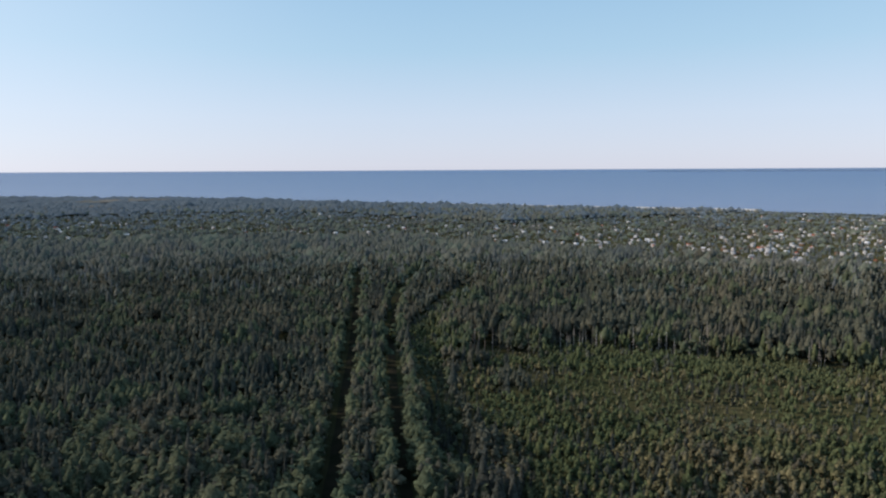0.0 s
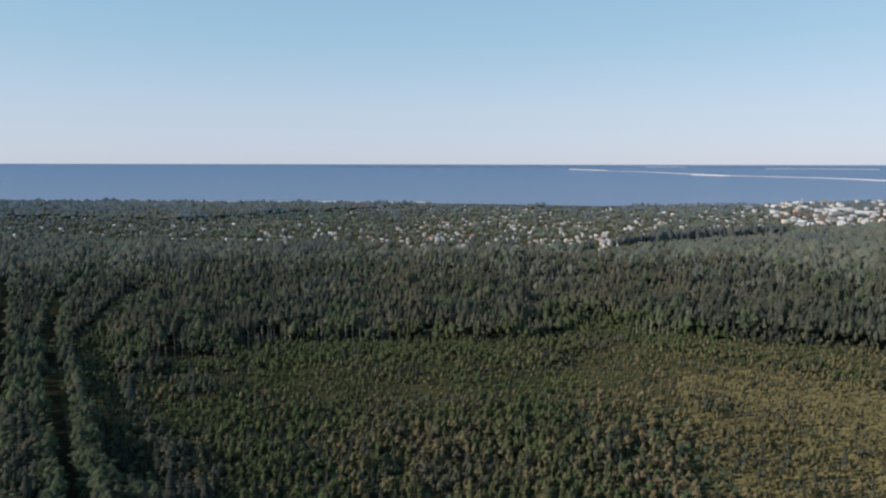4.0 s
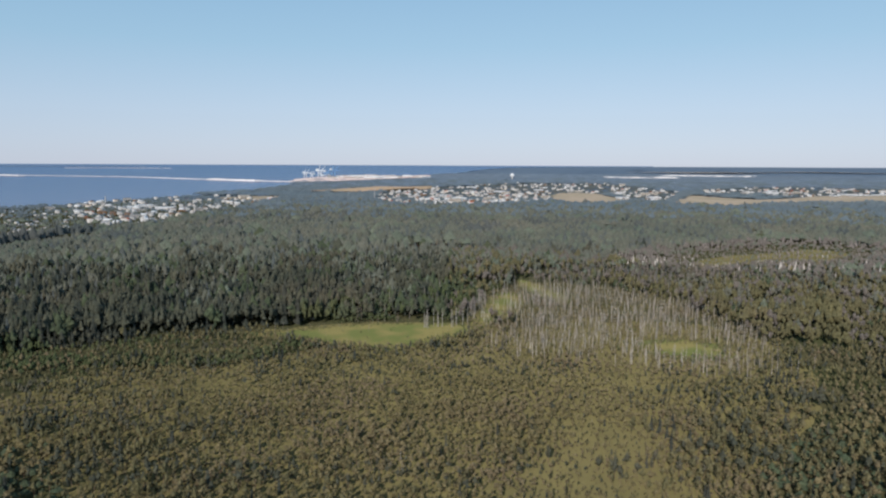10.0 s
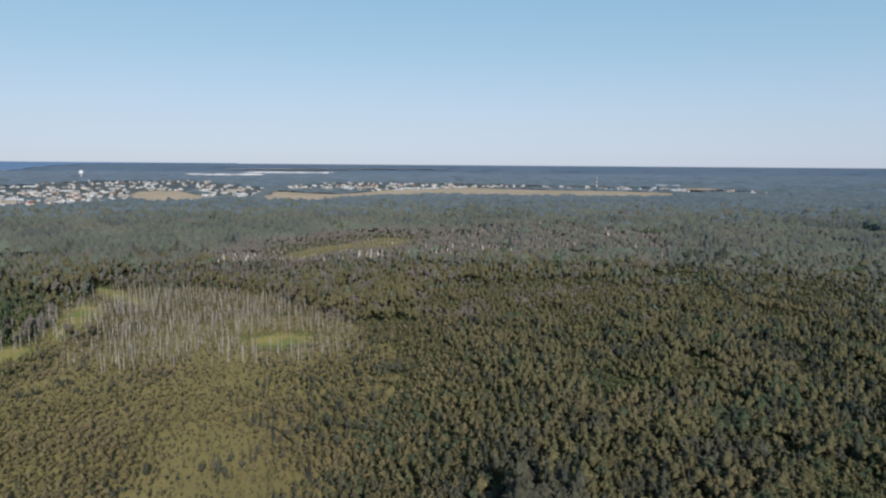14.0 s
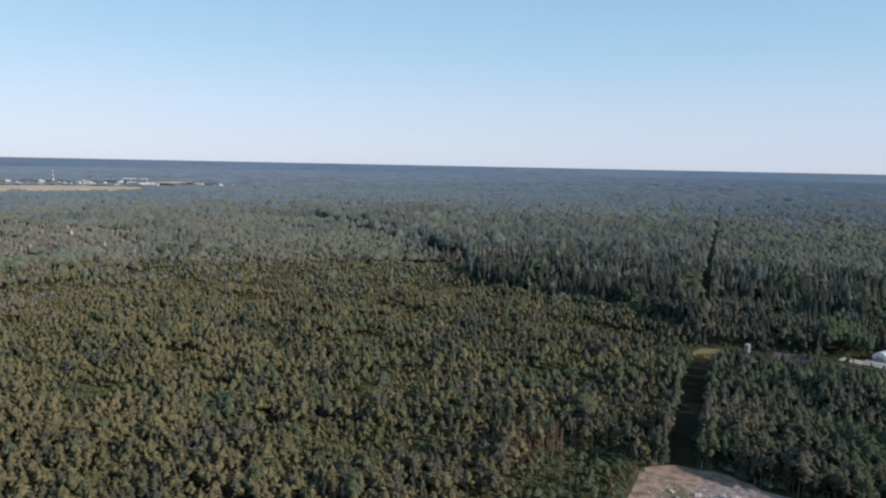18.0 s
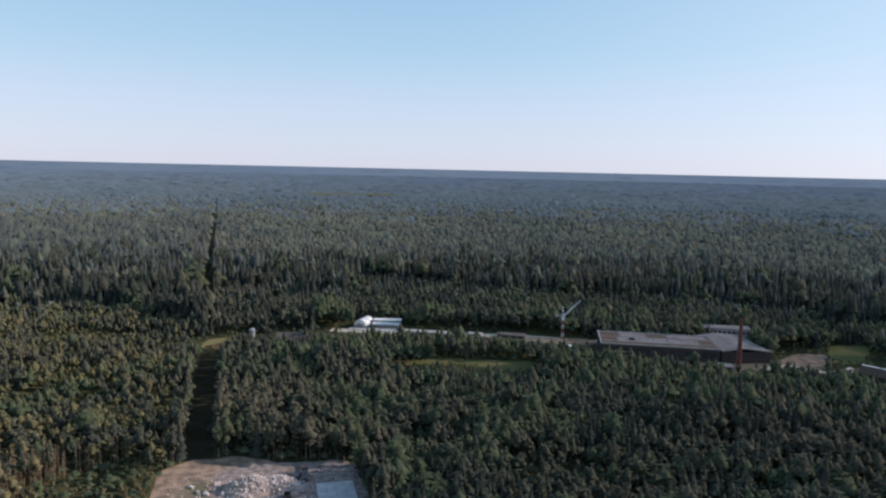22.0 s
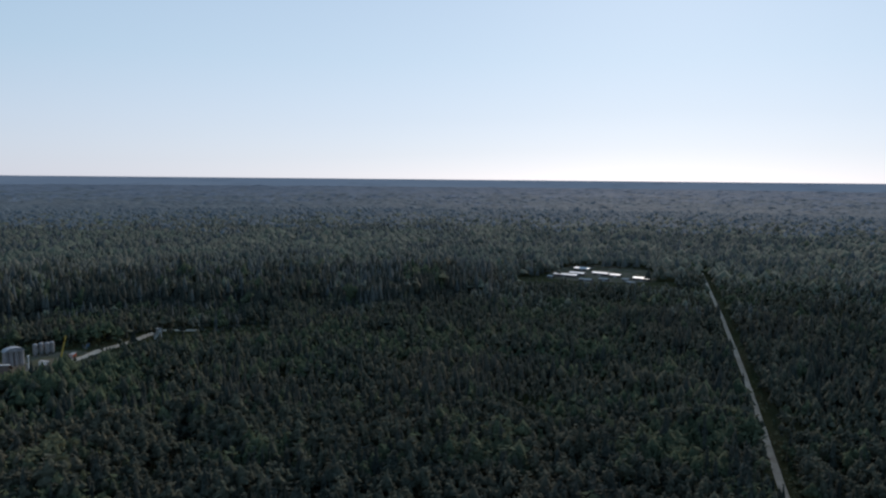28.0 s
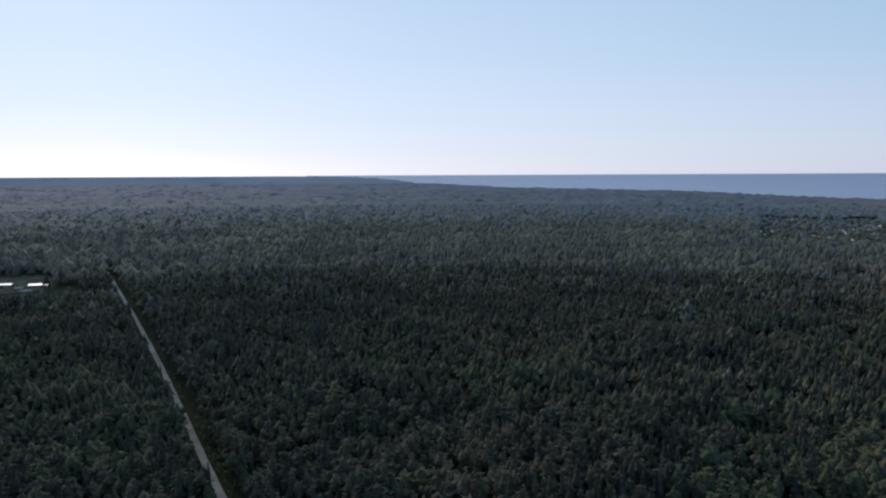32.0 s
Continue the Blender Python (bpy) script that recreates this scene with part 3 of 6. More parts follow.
strip("access_road_east", ACCESS_EAST, 7.0, 0.12, ROADSAND, "pale gravel road past the concrete plant", "road")
# wide dark strip: the cutting's shade is painted along with the track
strip("forest_track", CORRIDORS[3][0], 12.0, 0.10, SHADE_DIRT, "dark earth track in a forest cutting", "track")
for k in (0, 1):
    strip("forest_ride", CORRIDORS[k][0], 5.0, 0.06, SHADE_DIRT, "shaded earth track between tall trees", "track")

# ---------------------------------------------------------------- trees
def cone_ring(r, z, n, rnd, jag):
    a0 = rnd.uniform(0, 6.28)
    return [(r * (1 + rnd.uniform(-jag, jag)) * math.cos(a0 + 2 * math.pi * k / n), r * (1 + rnd.uniform(-jag, jag)) * math.sin(a0 + 2 * math.pi * k / n), z + rnd.uniform(-0.03, 0.03)) for k in range(n)]


class Shape:
    """Triangles of one small tree of height 1; mat 0 leaves, 1 bark."""

    def __init__(self, seed):
        self.v, self.f, self.m, self.r = [], [], [], random.Random(seed)

    def rings(self, specs, n, jag, top=None, bottom=None):
        base, prev = len(self.v), None
        for r, z in specs:
            ring = list(range(len(self.v), len(self.v) + n))
            self.v += cone_ring(r, z, n, self.r, jag)
            if prev:
                for k in range(n):
                    j = (k + 1) % n
                    self.add((prev[k], prev[j], ring[k]))
                    self.add((prev[j], ring[j], ring[k]))
            elif bottom is not None:
                self.v.append((0, 0, bottom))
                for k in range(n):
                    self.add((len(self.v) - 1, ring[(k + 1) % n], ring[k]))
            prev = ring
        if top is not None:
            self.v.append((self.r.uniform(-0.02, 0.02), self.r.uniform(-0.02, 0.02), top))
            for k in range(n):
                self.add((prev[k], prev[(k + 1) % n], len(self.v) - 1))

    def add(self, tri, m=0):
        self.f.append(tri)
        self.m.append(m)

    def sprays(self, count, outline, size, droop=0.0):
        """Loose tufts of needles or leaves over the crown. outline: z -> radius."""
        for _ in range(count):
            z = self.r.uniform(outline[0][0], outline[-1][0])
            r = np.interp(z, [o[0] for o in outline], [o[1] for o in outline]) * self.r.uniform(0.75, 1.15)
            a = self.r.uniform(0, 6.28)
            c = Vector((r * math.cos(a), r * math.sin(a), z))
            out = Vector((math.cos(a), math.sin(a), -droop + self.r.uniform(-0.5, 0.7)))
            side = Vector((-math.sin(a), math.cos(a), self.r.uniform(-0.6, 0.6)))
            s = size * self.r.uniform(0.6, 1.3)
            k = len(self.v)
            self.v += [tuple(c - out * s * 0.5 + side * s * 0.55), tuple(c - out * s * 0.5 - side * s * 0.55), tuple(c + out * s * 0.8)]
            self.add((k, k + 1, k + 2))

    def lump(self, x, y, z, r, up, n=4, jag=0.3, down=0.8):
        """A rounded bough of leaves: a jagged waist between a crest and a keel."""
        k, a0 = len(self.v), self.r.uniform(0, 6.28)
        for i in range(n):
            q = r * (1 + self.r.uniform(-jag, jag))
            self.v.append((x + q * math.cos(a0 + 6.283 * i / n), y + q * math.sin(a0 + 6.283 * i / n), z + self.r.uniform(-0.3, 0.3) * up))
        self.v += [(x + self.r.uniform(-0.3, 0.3) * r, y + self.r.uniform(-0.3, 0.3) * r, z + up), (x, y, z - up * down)]
        for i in range(n):
            j = (i + 1) % n
            self.add((k + i, k + j, k + n))
            if down > 0:
                self.add((k + j, k + i, k + n + 1))

    def trunk(self, r, top, n=3, lean=0.0):
        k = len(self.v)
        self.v += [(r * math.cos(6.283 * i / n), r * math.sin(6.283 * i / n), -0.01) for i in range(n)]
        self.v += [(lean + 0.4 * r * math.cos(6.283 * i / n), 0.4 * r * math.sin(6.283 * i / n), top) for i in range(n)]
        for i in range(n):
            j = (i + 1) % n
            self.add((k + i, k + j, k + n + i), 1)
            self.add((k + j, k + n + j, k + n + i), 1)

    def data(self):
        return np.array(self.v, float), np.array(self.f, int), np.array(self.m, int)


def pine(seed, level):
    s = Shape(seed)
    o = [(0.36, 0.07), (0.5, 0.15), (0.72, 0.15), (0.88, 0.10), (0.99, 0.03)]
    if level == 2:
        s.lump(0, 0, 0.70, 0.115, 0.27, 5, 0.3, 1.0)
        a = s.r.uniform(0, 6.28)
        for k in range(3):
            a += 2.1 + s.r.uniform(-0.5, 0.5)
            l = s.r.uniform(0.07, 0.12)
            s.lump(l * math.cos(a), l * math.sin(a), s.r.uniform(0.48, 0.78), s.r.uniform(0.075, 0.115), s.r.uniform(0.08, 0.13), 5)
        s.sprays(12, o, 0.085)
        s.trunk(0.012, 0.6)
    elif level == 1:
        s.lump(0, 0, 0.68, 0.115, 0.30, 4, 0.35, 1.0)
        a = s.r.uniform(0, 6.28)
        for k in (0, 1):
            s.lump(0.105 * math.cos(a + 2.7 * k), 0.105 * math.sin(a + 2.7 * k), s.r.uniform(0.45, 0.78), s.r.uniform(0.08, 0.115), s.r.uniform(0.09, 0.14), 4, 0.4, 0.0)
    else:
        s.rings([(0.20, 0.48)], 5, 0.4, 0.98)
    return s.data()


def spruce(seed, level):
    s = Shape(seed)
    o = [(0.08, 0.13), (0.4, 0.11), (0.7, 0.065), (1.0, 0.01)]
    if level == 2:
        for z0, r, z1 in ((0.10, 0.155, 0.45), (0.32, 0.125, 0.66), (0.54, 0.09, 0.84), (0.72, 0.06, 1.0)):
            s.rings([(r, z0)], 7, 0.4, z1)
        s.sprays(12, o, 0.09, 0.5)
        s.trunk(0.012, 0.2)
    elif level == 1:
        for z0, r, z1 in ((0.12, 0.15, 0.62), (0.46, 0.10, 1.0)):
            s.rings([(r, z0)], 5, 0.4, z1)
        s.sprays(2, o, 0.10, 0.5)
    else:
        s.rings([(0.16, 0.25)], 5, 0.45, 1.0)
    return s.data()


def broadleaf(seed, level):
    s = Shape(seed)
    o = [(0.22, 0.08), (0.42, 0.19), (0.65, 0.21), (0.85, 0.15), (1.0, 0.04)]
    if level == 2:
        s.lump(0, 0, 0.62, 0.16, 0.36, 5, 0.25, 1.1)
        a = s.r.uniform(0, 6.28)
        for k in range(4):
            a += 1.57 + s.r.uniform(-0.4, 0.4)
            l = s.r.uniform(0.08, 0.15)
            s.lump(l * math.cos(a), l * math.sin(a), s.r.uniform(0.36, 0.76), s.r.uniform(0.09, 0.14), s.r.uniform(0.12, 0.19), 5)
        s.sprays(14, o, 0.10)
        s.trunk(0.013, 0.4)
    elif level == 1:
        s.lump(0, 0, 0.62, 0.14, 0.34, 4, 0.3, 1.0)
        a = s.r.uniform(0, 6.28)
        for k in range(3):
            s.lump(0.13 * math.cos(a + 2.1 * k), 0.13 * math.sin(a + 2.1 * k), s.r.uniform(0.36, 0.8), s.r.uniform(0.09, 0.13), s.r.uniform(0.12, 0.18), 4, 0.35, 0.0)
    else:
        s.rings([(0.26, 0.52)], 5, 0.35, 0.97)
    return s.data()


def snag(seed, level):
    """A dead standing tree: a bare pole with a few stubs."""
    s = Shape(seed)
    s.trunk(0.012 if level == 2 else 0.016, 1.0, 3, s.r.uniform(-0.04, 0.04))
    for _ in range(9 if level == 2 else 4):
        z, a = s.r.uniform(0.3, 0.92), s.r.uniform(0, 6.28)
        l = 0.09 * (1.15 - z) + 0.02
        k = len(s.v)
        s.v += [(0, 0, z), (0, 0, z + 0.035), (l * math.cos(a), l * math.sin(a), z + s.r.uniform(0, 0.06))]
        s.add((k, k + 1, k + 2), 1)
    if level == 0:
        s.rings([(0.075, 0.4)], 4, 0.45, 0.95)
    return s.data()


def plant_many(name, shapes, x, y, h, fat, tint, mats, label, category, kind="stuff"):
    """One mesh of many small trees: each a turned and scaled shape at its place."""
    V, F, M, TT, base = [], [], [], [], 0
    pick = rng.integers(0, len(shapes), len(x))
    for k, (v, f, m) in enumerate(shapes):
        i = np.nonzero(pick == k)[0]
        if not len(i):
            continue
        a = rng.uniform(0, 6.283, len(i))
        w = (h[i] * fat[i])[:, None]
        vx = (v[None, :, 0] * np.cos(a)[:, None] - v[None, :, 1] * np.sin(a)[:, None]) * w + x[i, None]
        vy = (v[None, :, 0] * np.sin(a)[:, None] + v[None, :, 1] * np.cos(a)[:, None]) * w + y[i, None]
        vz = v[None, :, 2] * h[i, None]
        V.append(np.stack([vx, vy, vz], 2).reshape(-1, 3))
        F.append((f[None] + (np.arange(len(i)) * len(v))[:, None, None]).reshape(-1, 3) + base)
        M.append(np.tile(m, len(i)))
        TT.append(np.repeat(tint[i], len(v)))
        base += len(i) * len(v)
    if not V:
        return
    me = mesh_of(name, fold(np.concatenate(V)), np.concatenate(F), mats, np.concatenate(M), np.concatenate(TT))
    tagged(new(name, me), label, category, kind=kind)


HOUSES = []      # filled below: (x, y)


def sample_houses(poly, count, seed, apart):
    r, out = np.random.default_rng(seed), []
    px, py = np.array([p[0] for p in poly], float), np.array([p[1] for p in poly], float)
    b, d = bearing(px, py), np.hypot(px, py)
    for _ in range(count * 40):
        t, l = r.uniform(b.min(), b.max()), 1 / r.uniform(1 / d.max(), 1 / d.min())
        x, y = polar(t, l)
        if waves(np.array([x]), np.array([y]), 210 + 0.04 * l, 91)[0] > r.uniform(-1.7, -0.2) and inside(np.array([x]), np.array([y]), poly)[0] and l < shore(t) - 60 and all((x - u) ** 2 + (y - v) ** 2 > (apart * l / 1500) ** 2 for u, v in out):
            out.append((x, y))
        if len(out) >= count:
            break
    return out


def only(spots, poly):
    """The places outside an outline."""
    return [p for p in spots if not inside(np.array([p[0]]), np.array([p[1]]), poly)[0]]


MORE_HOUSES = only(sample_houses(SETTLE, 300, 13, 9), SETTLE_EAST) + sample_houses(SETTLE_EAST, 430, 14, 8) + sample_houses([(-1608, 1177), (-1730, 1790), (-1490, 2385), (-1140, 2323), (-643, 1318), (-910, 1265), (-1086, 965), (-1321, 967)], 110, 15, 10)
VILLAGE = only(sample_houses(SETTLE, 170, 3, 17), SETTLE_EAST)[:140] + sample_houses(SETTLE_EAST, 160, 4, 15)
TOWNSPOTS = sample_houses(TOWN_WEST, 130, 9, 11) + sample_houses(TOWN, 420, 5, 8) + sample_houses(TOWN_EAST, 190, 6, 8) + sample_houses(TOWN_FAR, 70, 16, 9)
CELL = 6.0
SIZE = int(2 * BEND / CELL)
taken = np.zeros((SIZE, SIZE), bool)
for n, (hx, hy) in enumerate(VILLAGE + MORE_HOUSES):
    d = math.hypot(hx, hy)
    for step in np.arange(-6, 11 if n < len(VILLAGE) else 7, 4.0):
        cx, cy = hx - hx / d * step, hy - hy / d * step
        for ox in (-6, 0, 6):
            for oy in (-6, 0, 6):
                i, j = int((cx + ox + BEND) / CELL), int((cy + oy + BEND) / CELL)
                if 0 <= i < SIZE and 0 <= j < SIZE:
                    taken[i, j] = True


def scatter(d0, d1, step):
    """Jittered places between two distances."""
    n = int(2 * d1 / step) + 2
    gx, gy = np.meshgrid(np.arange(n) * step - d1, np.arange(n) * step - d1)
    gx = gx.ravel() + rng.uniform(-0.45, 0.45, gx.size) * step
    gy = gy.ravel() + rng.uniform(-0.45, 0.45, gy.size) * step
    d = np.hypot(gx, gy)
    k = (d >= d0) & (d < d1)
    return gx[k], gy[k]


DARKROW = [polar(float(bearing(px, py)), math.hypot(px, py) + 27) for px, py in CORRIDORS[6][0]]
LOWROW = [polar(float(bearing(px, py)), math.hypot(px, py) - 50) for px, py in CORRIDORS[6][0]]
WET = (MEADOW, MEADOW_NORTH, MEADOW_STREAK, MEADOW_EAST)
KINDS = ["pine", "spruce", "birch", "young", "bogpine", "dead"]


def stand(x, y, step):
    """What grows at each place: kind, height, girth, and whether anything does."""
    n = len(x)
    d, t = np.hypot(x, y), bearing(x, y)
    # like trees stand together: a value spread evenly from 0 to 1 that changes from group to group
    group = waves(x, y, 44, 15) + 0.7 * waves(x, y, 120, 16) + rng.normal(0, 0.75, n)
    u = np.empty(n)
    u[np.argsort(group)] = (np.arange(n) + 0.5) / max(n, 1)
    w1, w2 = waves(x, y, 260, 11), waves(x, y, 90, 12)
    w0 = waves(x, y, 600, 10)
    pb = np.clip(0.16 + 0.24 * w1 + 0.14 * w2 + 0.14 * w0, 0.02, 0.85)
    ps = np.clip(0.20 - 0.18 * w1 + 0.14 * w2 - 0.10 * w0, 0.03, 0.7)
    kind = np.where(u < pb, 2, np.where(u < pb + ps, 1, 0))
    w3, w4 = waves(x, y, 48, 13), waves(x, y, 130, 14)
    h = np.choose(kind, [14.0, 15.5, 13.0]) * (1 + 0.08 * w2 + 0.07 * w3 + 0.12 * w4)
    keep = np.minimum(1.0, (step / 3.8) ** 2) * np.where(w3 + 0.6 * w2 < -1.0, 0.35, 1.0)

    wx, wy = x + 16 * waves(x, y, 70, 31) + 5 * waves(x, y, 22, 33), y + 16 * waves(x, y, 70, 32) + 5 * waves(x, y, 22, 34)

    def zone(poly):
        return inside(x, y, poly)

    def loose(poly):
        return inside(wx, wy, poly)

    z = zone(TALL)
    kind = np.where(z, np.where(u < 0.16 + 0.1 * w2, 2, np.where(u < 0.42, 1, 0)), kind)
    h = np.where(z, 18.5 + 2 * w2 + 1.5 * w3, h)
    keep = np.where(z, np.minimum(1, (step / 3.9) ** 2), keep)
    rim = off_line(x, y, TALL + TALL[:1])
    z = z & (rim < 34) & (d < 700)
    kind = np.where(z & (u < 0.72), np.where(u < 0.42, 3, 2), np.where(z & (u > 0.90), 5, kind))
    h = np.where(z, np.minimum(h, 7.5 + 0.32 * rim + 1.5 * w3), h)
    z = loose(DARKPINE)
    kind = np.where(z, np.where(u < 0.05, 2, np.where(u < 0.12, 1, np.where(u < 0.82, 6, 0))), kind)
    h = np.where(z, 9.5 + 1.2 * w2, h)
    keep = np.where(z, np.minimum(1, (step / 3.8) ** 2), keep)
    z = inside(x, y, FRONTPINE)
    kind = np.where(z, np.where(u < 0.08, 2, np.where(u < 0.14, 1, np.where(u < 0.14 + np.interp(t, [-165, -120], [0.3, 0.78]) + 0.08 * w2, 6, 0))), kind)
    z2 = z & (waves(x, y, 110, 61) > 0.75)
    kind = np.where(z2, np.where(u < 0.4, 3, 6), kind)
    h = np.where(z, 10.0 + 1.5 * w2 + 0.8 * w3, h)
    h = np.where(z2, 6.0 + w3, h)
    z = loose(SHRUBS)
    kind = np.where(z, 3, kind)
    h = np.where(z, 3.5 + w2, h)
    z = zone(YOUNGEDGE)
    kind = np.where(z, np.where(u < 0.45, 3, np.where(u < 0.7, 1, 6)), kind)
    h = np.where(z, 3.6 + w3 + 0.8 * w2, h)
    keep = np.where(z, 0.9, keep)
    z = ~z & (off_line(x, y, YOUNGEDGE[:5]) < 9)
    kind, h = np.where(z, np.where(u < 0.6, 0, 6), kind), np.where(z, 13.0, h)
    keep = np.where(z, 0.6, keep)
    deep = d + 34 * w1 + 16 * w2
    z = zone(SPRUCEWALL) | (((t > 100) | (t < -172)) & (deep > 640) & (deep < 860))
    kind = np.where(z, np.where(u < 0.08, 2, np.where(u < 0.88, 1, 0)), kind)
    h = np.where(z, 22.5 + 2.5 * w2, h)
    z = (t > 128) & (d > 345) & (d < 560) & (waves(x, y, 75, 62) > -0.25)
    kind = np.where(z & (u < 0.62), 2, kind)
    h = np.where(z, h * 1.1, h)
    z = (t > 137) & (t < 158) & (d > 385) & (d < 452)
    kind, h = np.where(z & (u < 0.75), 2, kind), np.where(z, 14.0, h)
    z = loose(MIXED)
    kind = np.where(z, np.where(u < 0.45, 2, np.where(u < 0.75, 1, 0)), kind)
    h = np.where(z, 14 + 2 * w2, h)
    z = loose(YOUNGSTAND)
    bright = waves(x, y, 150, 44) > 0.1
    kind = np.where(z, np.where(u < np.where(bright, 0.58, 0.40), 3, np.where(u < 0.62, 1, np.where(u < 0.88, 6, 0))), kind)
    h = np.where(z, 6.6 + 1.2 * w2 + np.clip((340 - d) / 35, 0, 3.2), h)
    keep = np.where(z, np.minimum(1, (step / 3.7) ** 2), keep)
    z = zone(BRIGHTSTRIP)
    kind = np.where(z, np.where(u < 0.85, 3, 0), kind)
    h = np.where(z, 7.5 + w2, h)
    keep = np.where(z, np.minimum(1, (step / 3.7) ** 2), keep)
    edge = off_line(x, y, BOG + BOG[:1])
    z = ~loose(BOG) & (edge < 70) & (d < 520)
    mixin = np.clip(edge / 70, 0, 1)
    kind = np.where(z & (rng.uniform(0, 1, n) > mixin + 0.1), np.where(u < 0.4, 4, 6), kind)
    h = np.where(z, 5.0 + (np.minimum(h, 10) - 5.0) * mixin, h)
    z = loose(BOG)
    kind = np.where(z, np.where(u < 0.95, 4, np.where(u < 0.98, 5, 0)), kind)
    h = np.where(z, 4.1 + 0.9 * w2, h)
    keep = np.where(z, np.clip(0.92 + 0.2 * w2, 0.5, 1), keep)
    z = z & (rng.uniform(0, 1, n) > 0.1 + edge / 150) & (d < 520)      # taller dark pines come in from the sides
    kind, h = np.where(z, np.where(u < 0.08, 1, np.where(u < 0.7, 6, 0)), kind), np.where(z, 5.0 + 3.0 * np.clip(1 - edge / 90, 0, 1), h)
    z = (t < -78) & (t > -128) & (d > 520) & (d < 920)      # brownish pines between the two bogs
    kind = np.where(z & ((kind == 1) | (kind == 0)), np.where(u < 0.85, 6, 7), kind)
    h = np.where(z, h * 0.88, h)
    z = loose(GREYWOOD) & (rng.uniform(0, 1, n) < np.clip(0.25 + off_line(x, y, GREYWOOD + GREYWOOD[:1]) / 90, 0, 0.9))
    kind = np.where(z, np.where(u < 0.34, 5, np.where(u < 0.72, 7, np.where(u < 0.84, 4, 1))), kind)
    h = np.where(z, np.where(kind == 5, 12, 8.5), h)
    core = off_line(x, y, SNAGS + SNAGS[:1])
    z = loose(SNAGS) & (rng.uniform(0, 1, n) < 0.3 + core / 60)
    kind = np.where(z, np.where(u < 0.34, 5, np.where(u < 0.44, 3, 4)), kind)
    h = np.where(z, np.where(kind == 5, 8.5 + 2 * w2, 3.4), h)
    keep = np.where(z, np.clip(0.85 + 0.3 * w2, 0.3, 1), keep)
    z = loose(OPENBOG)
    h = np.where(z, 3.3, h)
    keep = np.where(z, keep * 0.85, keep)
    z = zone(SETTLE) | zone(SETTLE_EAST)
    kind = np.where(z, np.where(u < 0.3, 2, np.where(u < 0.9, 1, 0)), kind)
    h = np.where(z, 7.5 + 2 * w2 + 1.5 * w3, h)
    keep = np.where(z, keep * 0.72, keep)
    z = off_line(x, y, DARKROW) < 13
    kind, h = np.where(z, 1, kind), np.where(z, 21.0, h)
    h = np.where(off_line(x, y, LOWROW) < 42, np.minimum(h, 10.5), h)
    row = [polar(float(bearing(px, py)), math.hypot(px, py) - 32) for px, py in TRUNK_LINES[5][0]]
    h = np.where(off_line(x, y, row) < 30, np.minimum(h, 6.0), h)
    z = (deep > 545) & (deep < 690) & (t > 120)      # low broadleaved belt round the works
    kind = np.where(z & (u < 0.3), 2, np.where(z & (u > 0.6), 1, kind))
    h = np.where(z, np.minimum(h, 12), h)
    into = off_line(x, y, MEADOW_FAR + MEADOW_FAR[:1])
    z = (into < 90) & (d > 800)
    kind, h = np.where(z & (u < 0.4), 5, np.where(z & (u < 0.75), 7, kind)), np.where(z, np.minimum(h, 4.0 + 0.09 * into), h)
    z = loose(MEADOW_FAR)
    kind, h = np.where(z, np.where(u < 0.35, 5, 4), kind), np.where(z, np.where(u < 0.35, 8.0, 3.0), h)
    keep = np.where(z, keep * 0.8, keep)
    for poly in WET:
        into = off_line(x, y, poly + poly[:1])
        z = inside(x, y, poly)
        keep = np.where(z, np.clip(0.55 - into / 22, np.clip(0.10 + 0.2 * waves(x, y, 30, 81), 0.04, 0.5), 1), keep)
        kind, h = np.where(z, np.where(u < 0.22, 5, np.where(u < 0.6, 3, 4)), kind), np.where(z, np.where(u < 0.22, 4.5, 1.7), h)
        z = ~z & (into < 9) & (u < 0.8)
        kind, h = np.where(z, np.where(u < 0.4, 3, np.where(u < 0.55, 5, 4)), kind), np.where(z, np.where((u > 0.4) & (u < 0.55), 6.0, 1.4 + 0.14 * into), h)
    z = zone(WAREHOUSES) & (d < 980)
    keep = np.where(z, 0.9 * keep, keep)
    kind, h = np.where(z, np.where(u < 0.6, 3, 2), kind), np.where(z, 2.5 + w3, h)
    z = (t > 85.5) & (t < 98) & (d > 680) & (d < 870)
    h = np.where(z, np.minimum(h, np.maximum(2.0, 120.0 - 0.1425 * d)), h)
    for p0, p1, deep_by, _ in WAREHOUSE_ROWS:
        keep = np.where(zone(rect(p0, p1, deep_by, 3.0)), 0.0, keep)
    for poly in (YARD, CLEARING, WORKS, PLANT, GRASSBELT, GRASSPAD):
        keep = np.where(zone(poly), 0.0, keep)
    for poly in (FIELD_A, FIELD_B, FIELD_C, FIELD_D, *FOOTPRINTS):
        keep = np.where(zone(poly), 0.0, keep)
    town = zone(TOWN) | zone(TOWN_EAST) | zone(TOWN_WEST) | zone(TOWN_FAR)
    keep = np.where(town, keep * np.where(zone(TOWN_WEST), 0.8, 0.85), keep)
    h = np.where(town, 7.0, h)
    near_ride = np.minimum(off_line(x, y, CORRIDORS[0][0]) - 3.5, off_line(x, y, CORRIDORS[1][0]) - 3.5)
    z = (near_ride < 7) & (t > -20) & (d > 200)
    kind = np.where(z & (u < 0.7), 2, kind)
    h = np.where(z, 15.0, h)
    low = off_line(x, y, CORRIDORS[2][0]) < 9
    kind, h = np.where(low, np.where(u < 0.7, 1, 2), kind), np.where(low, 6.0, h)
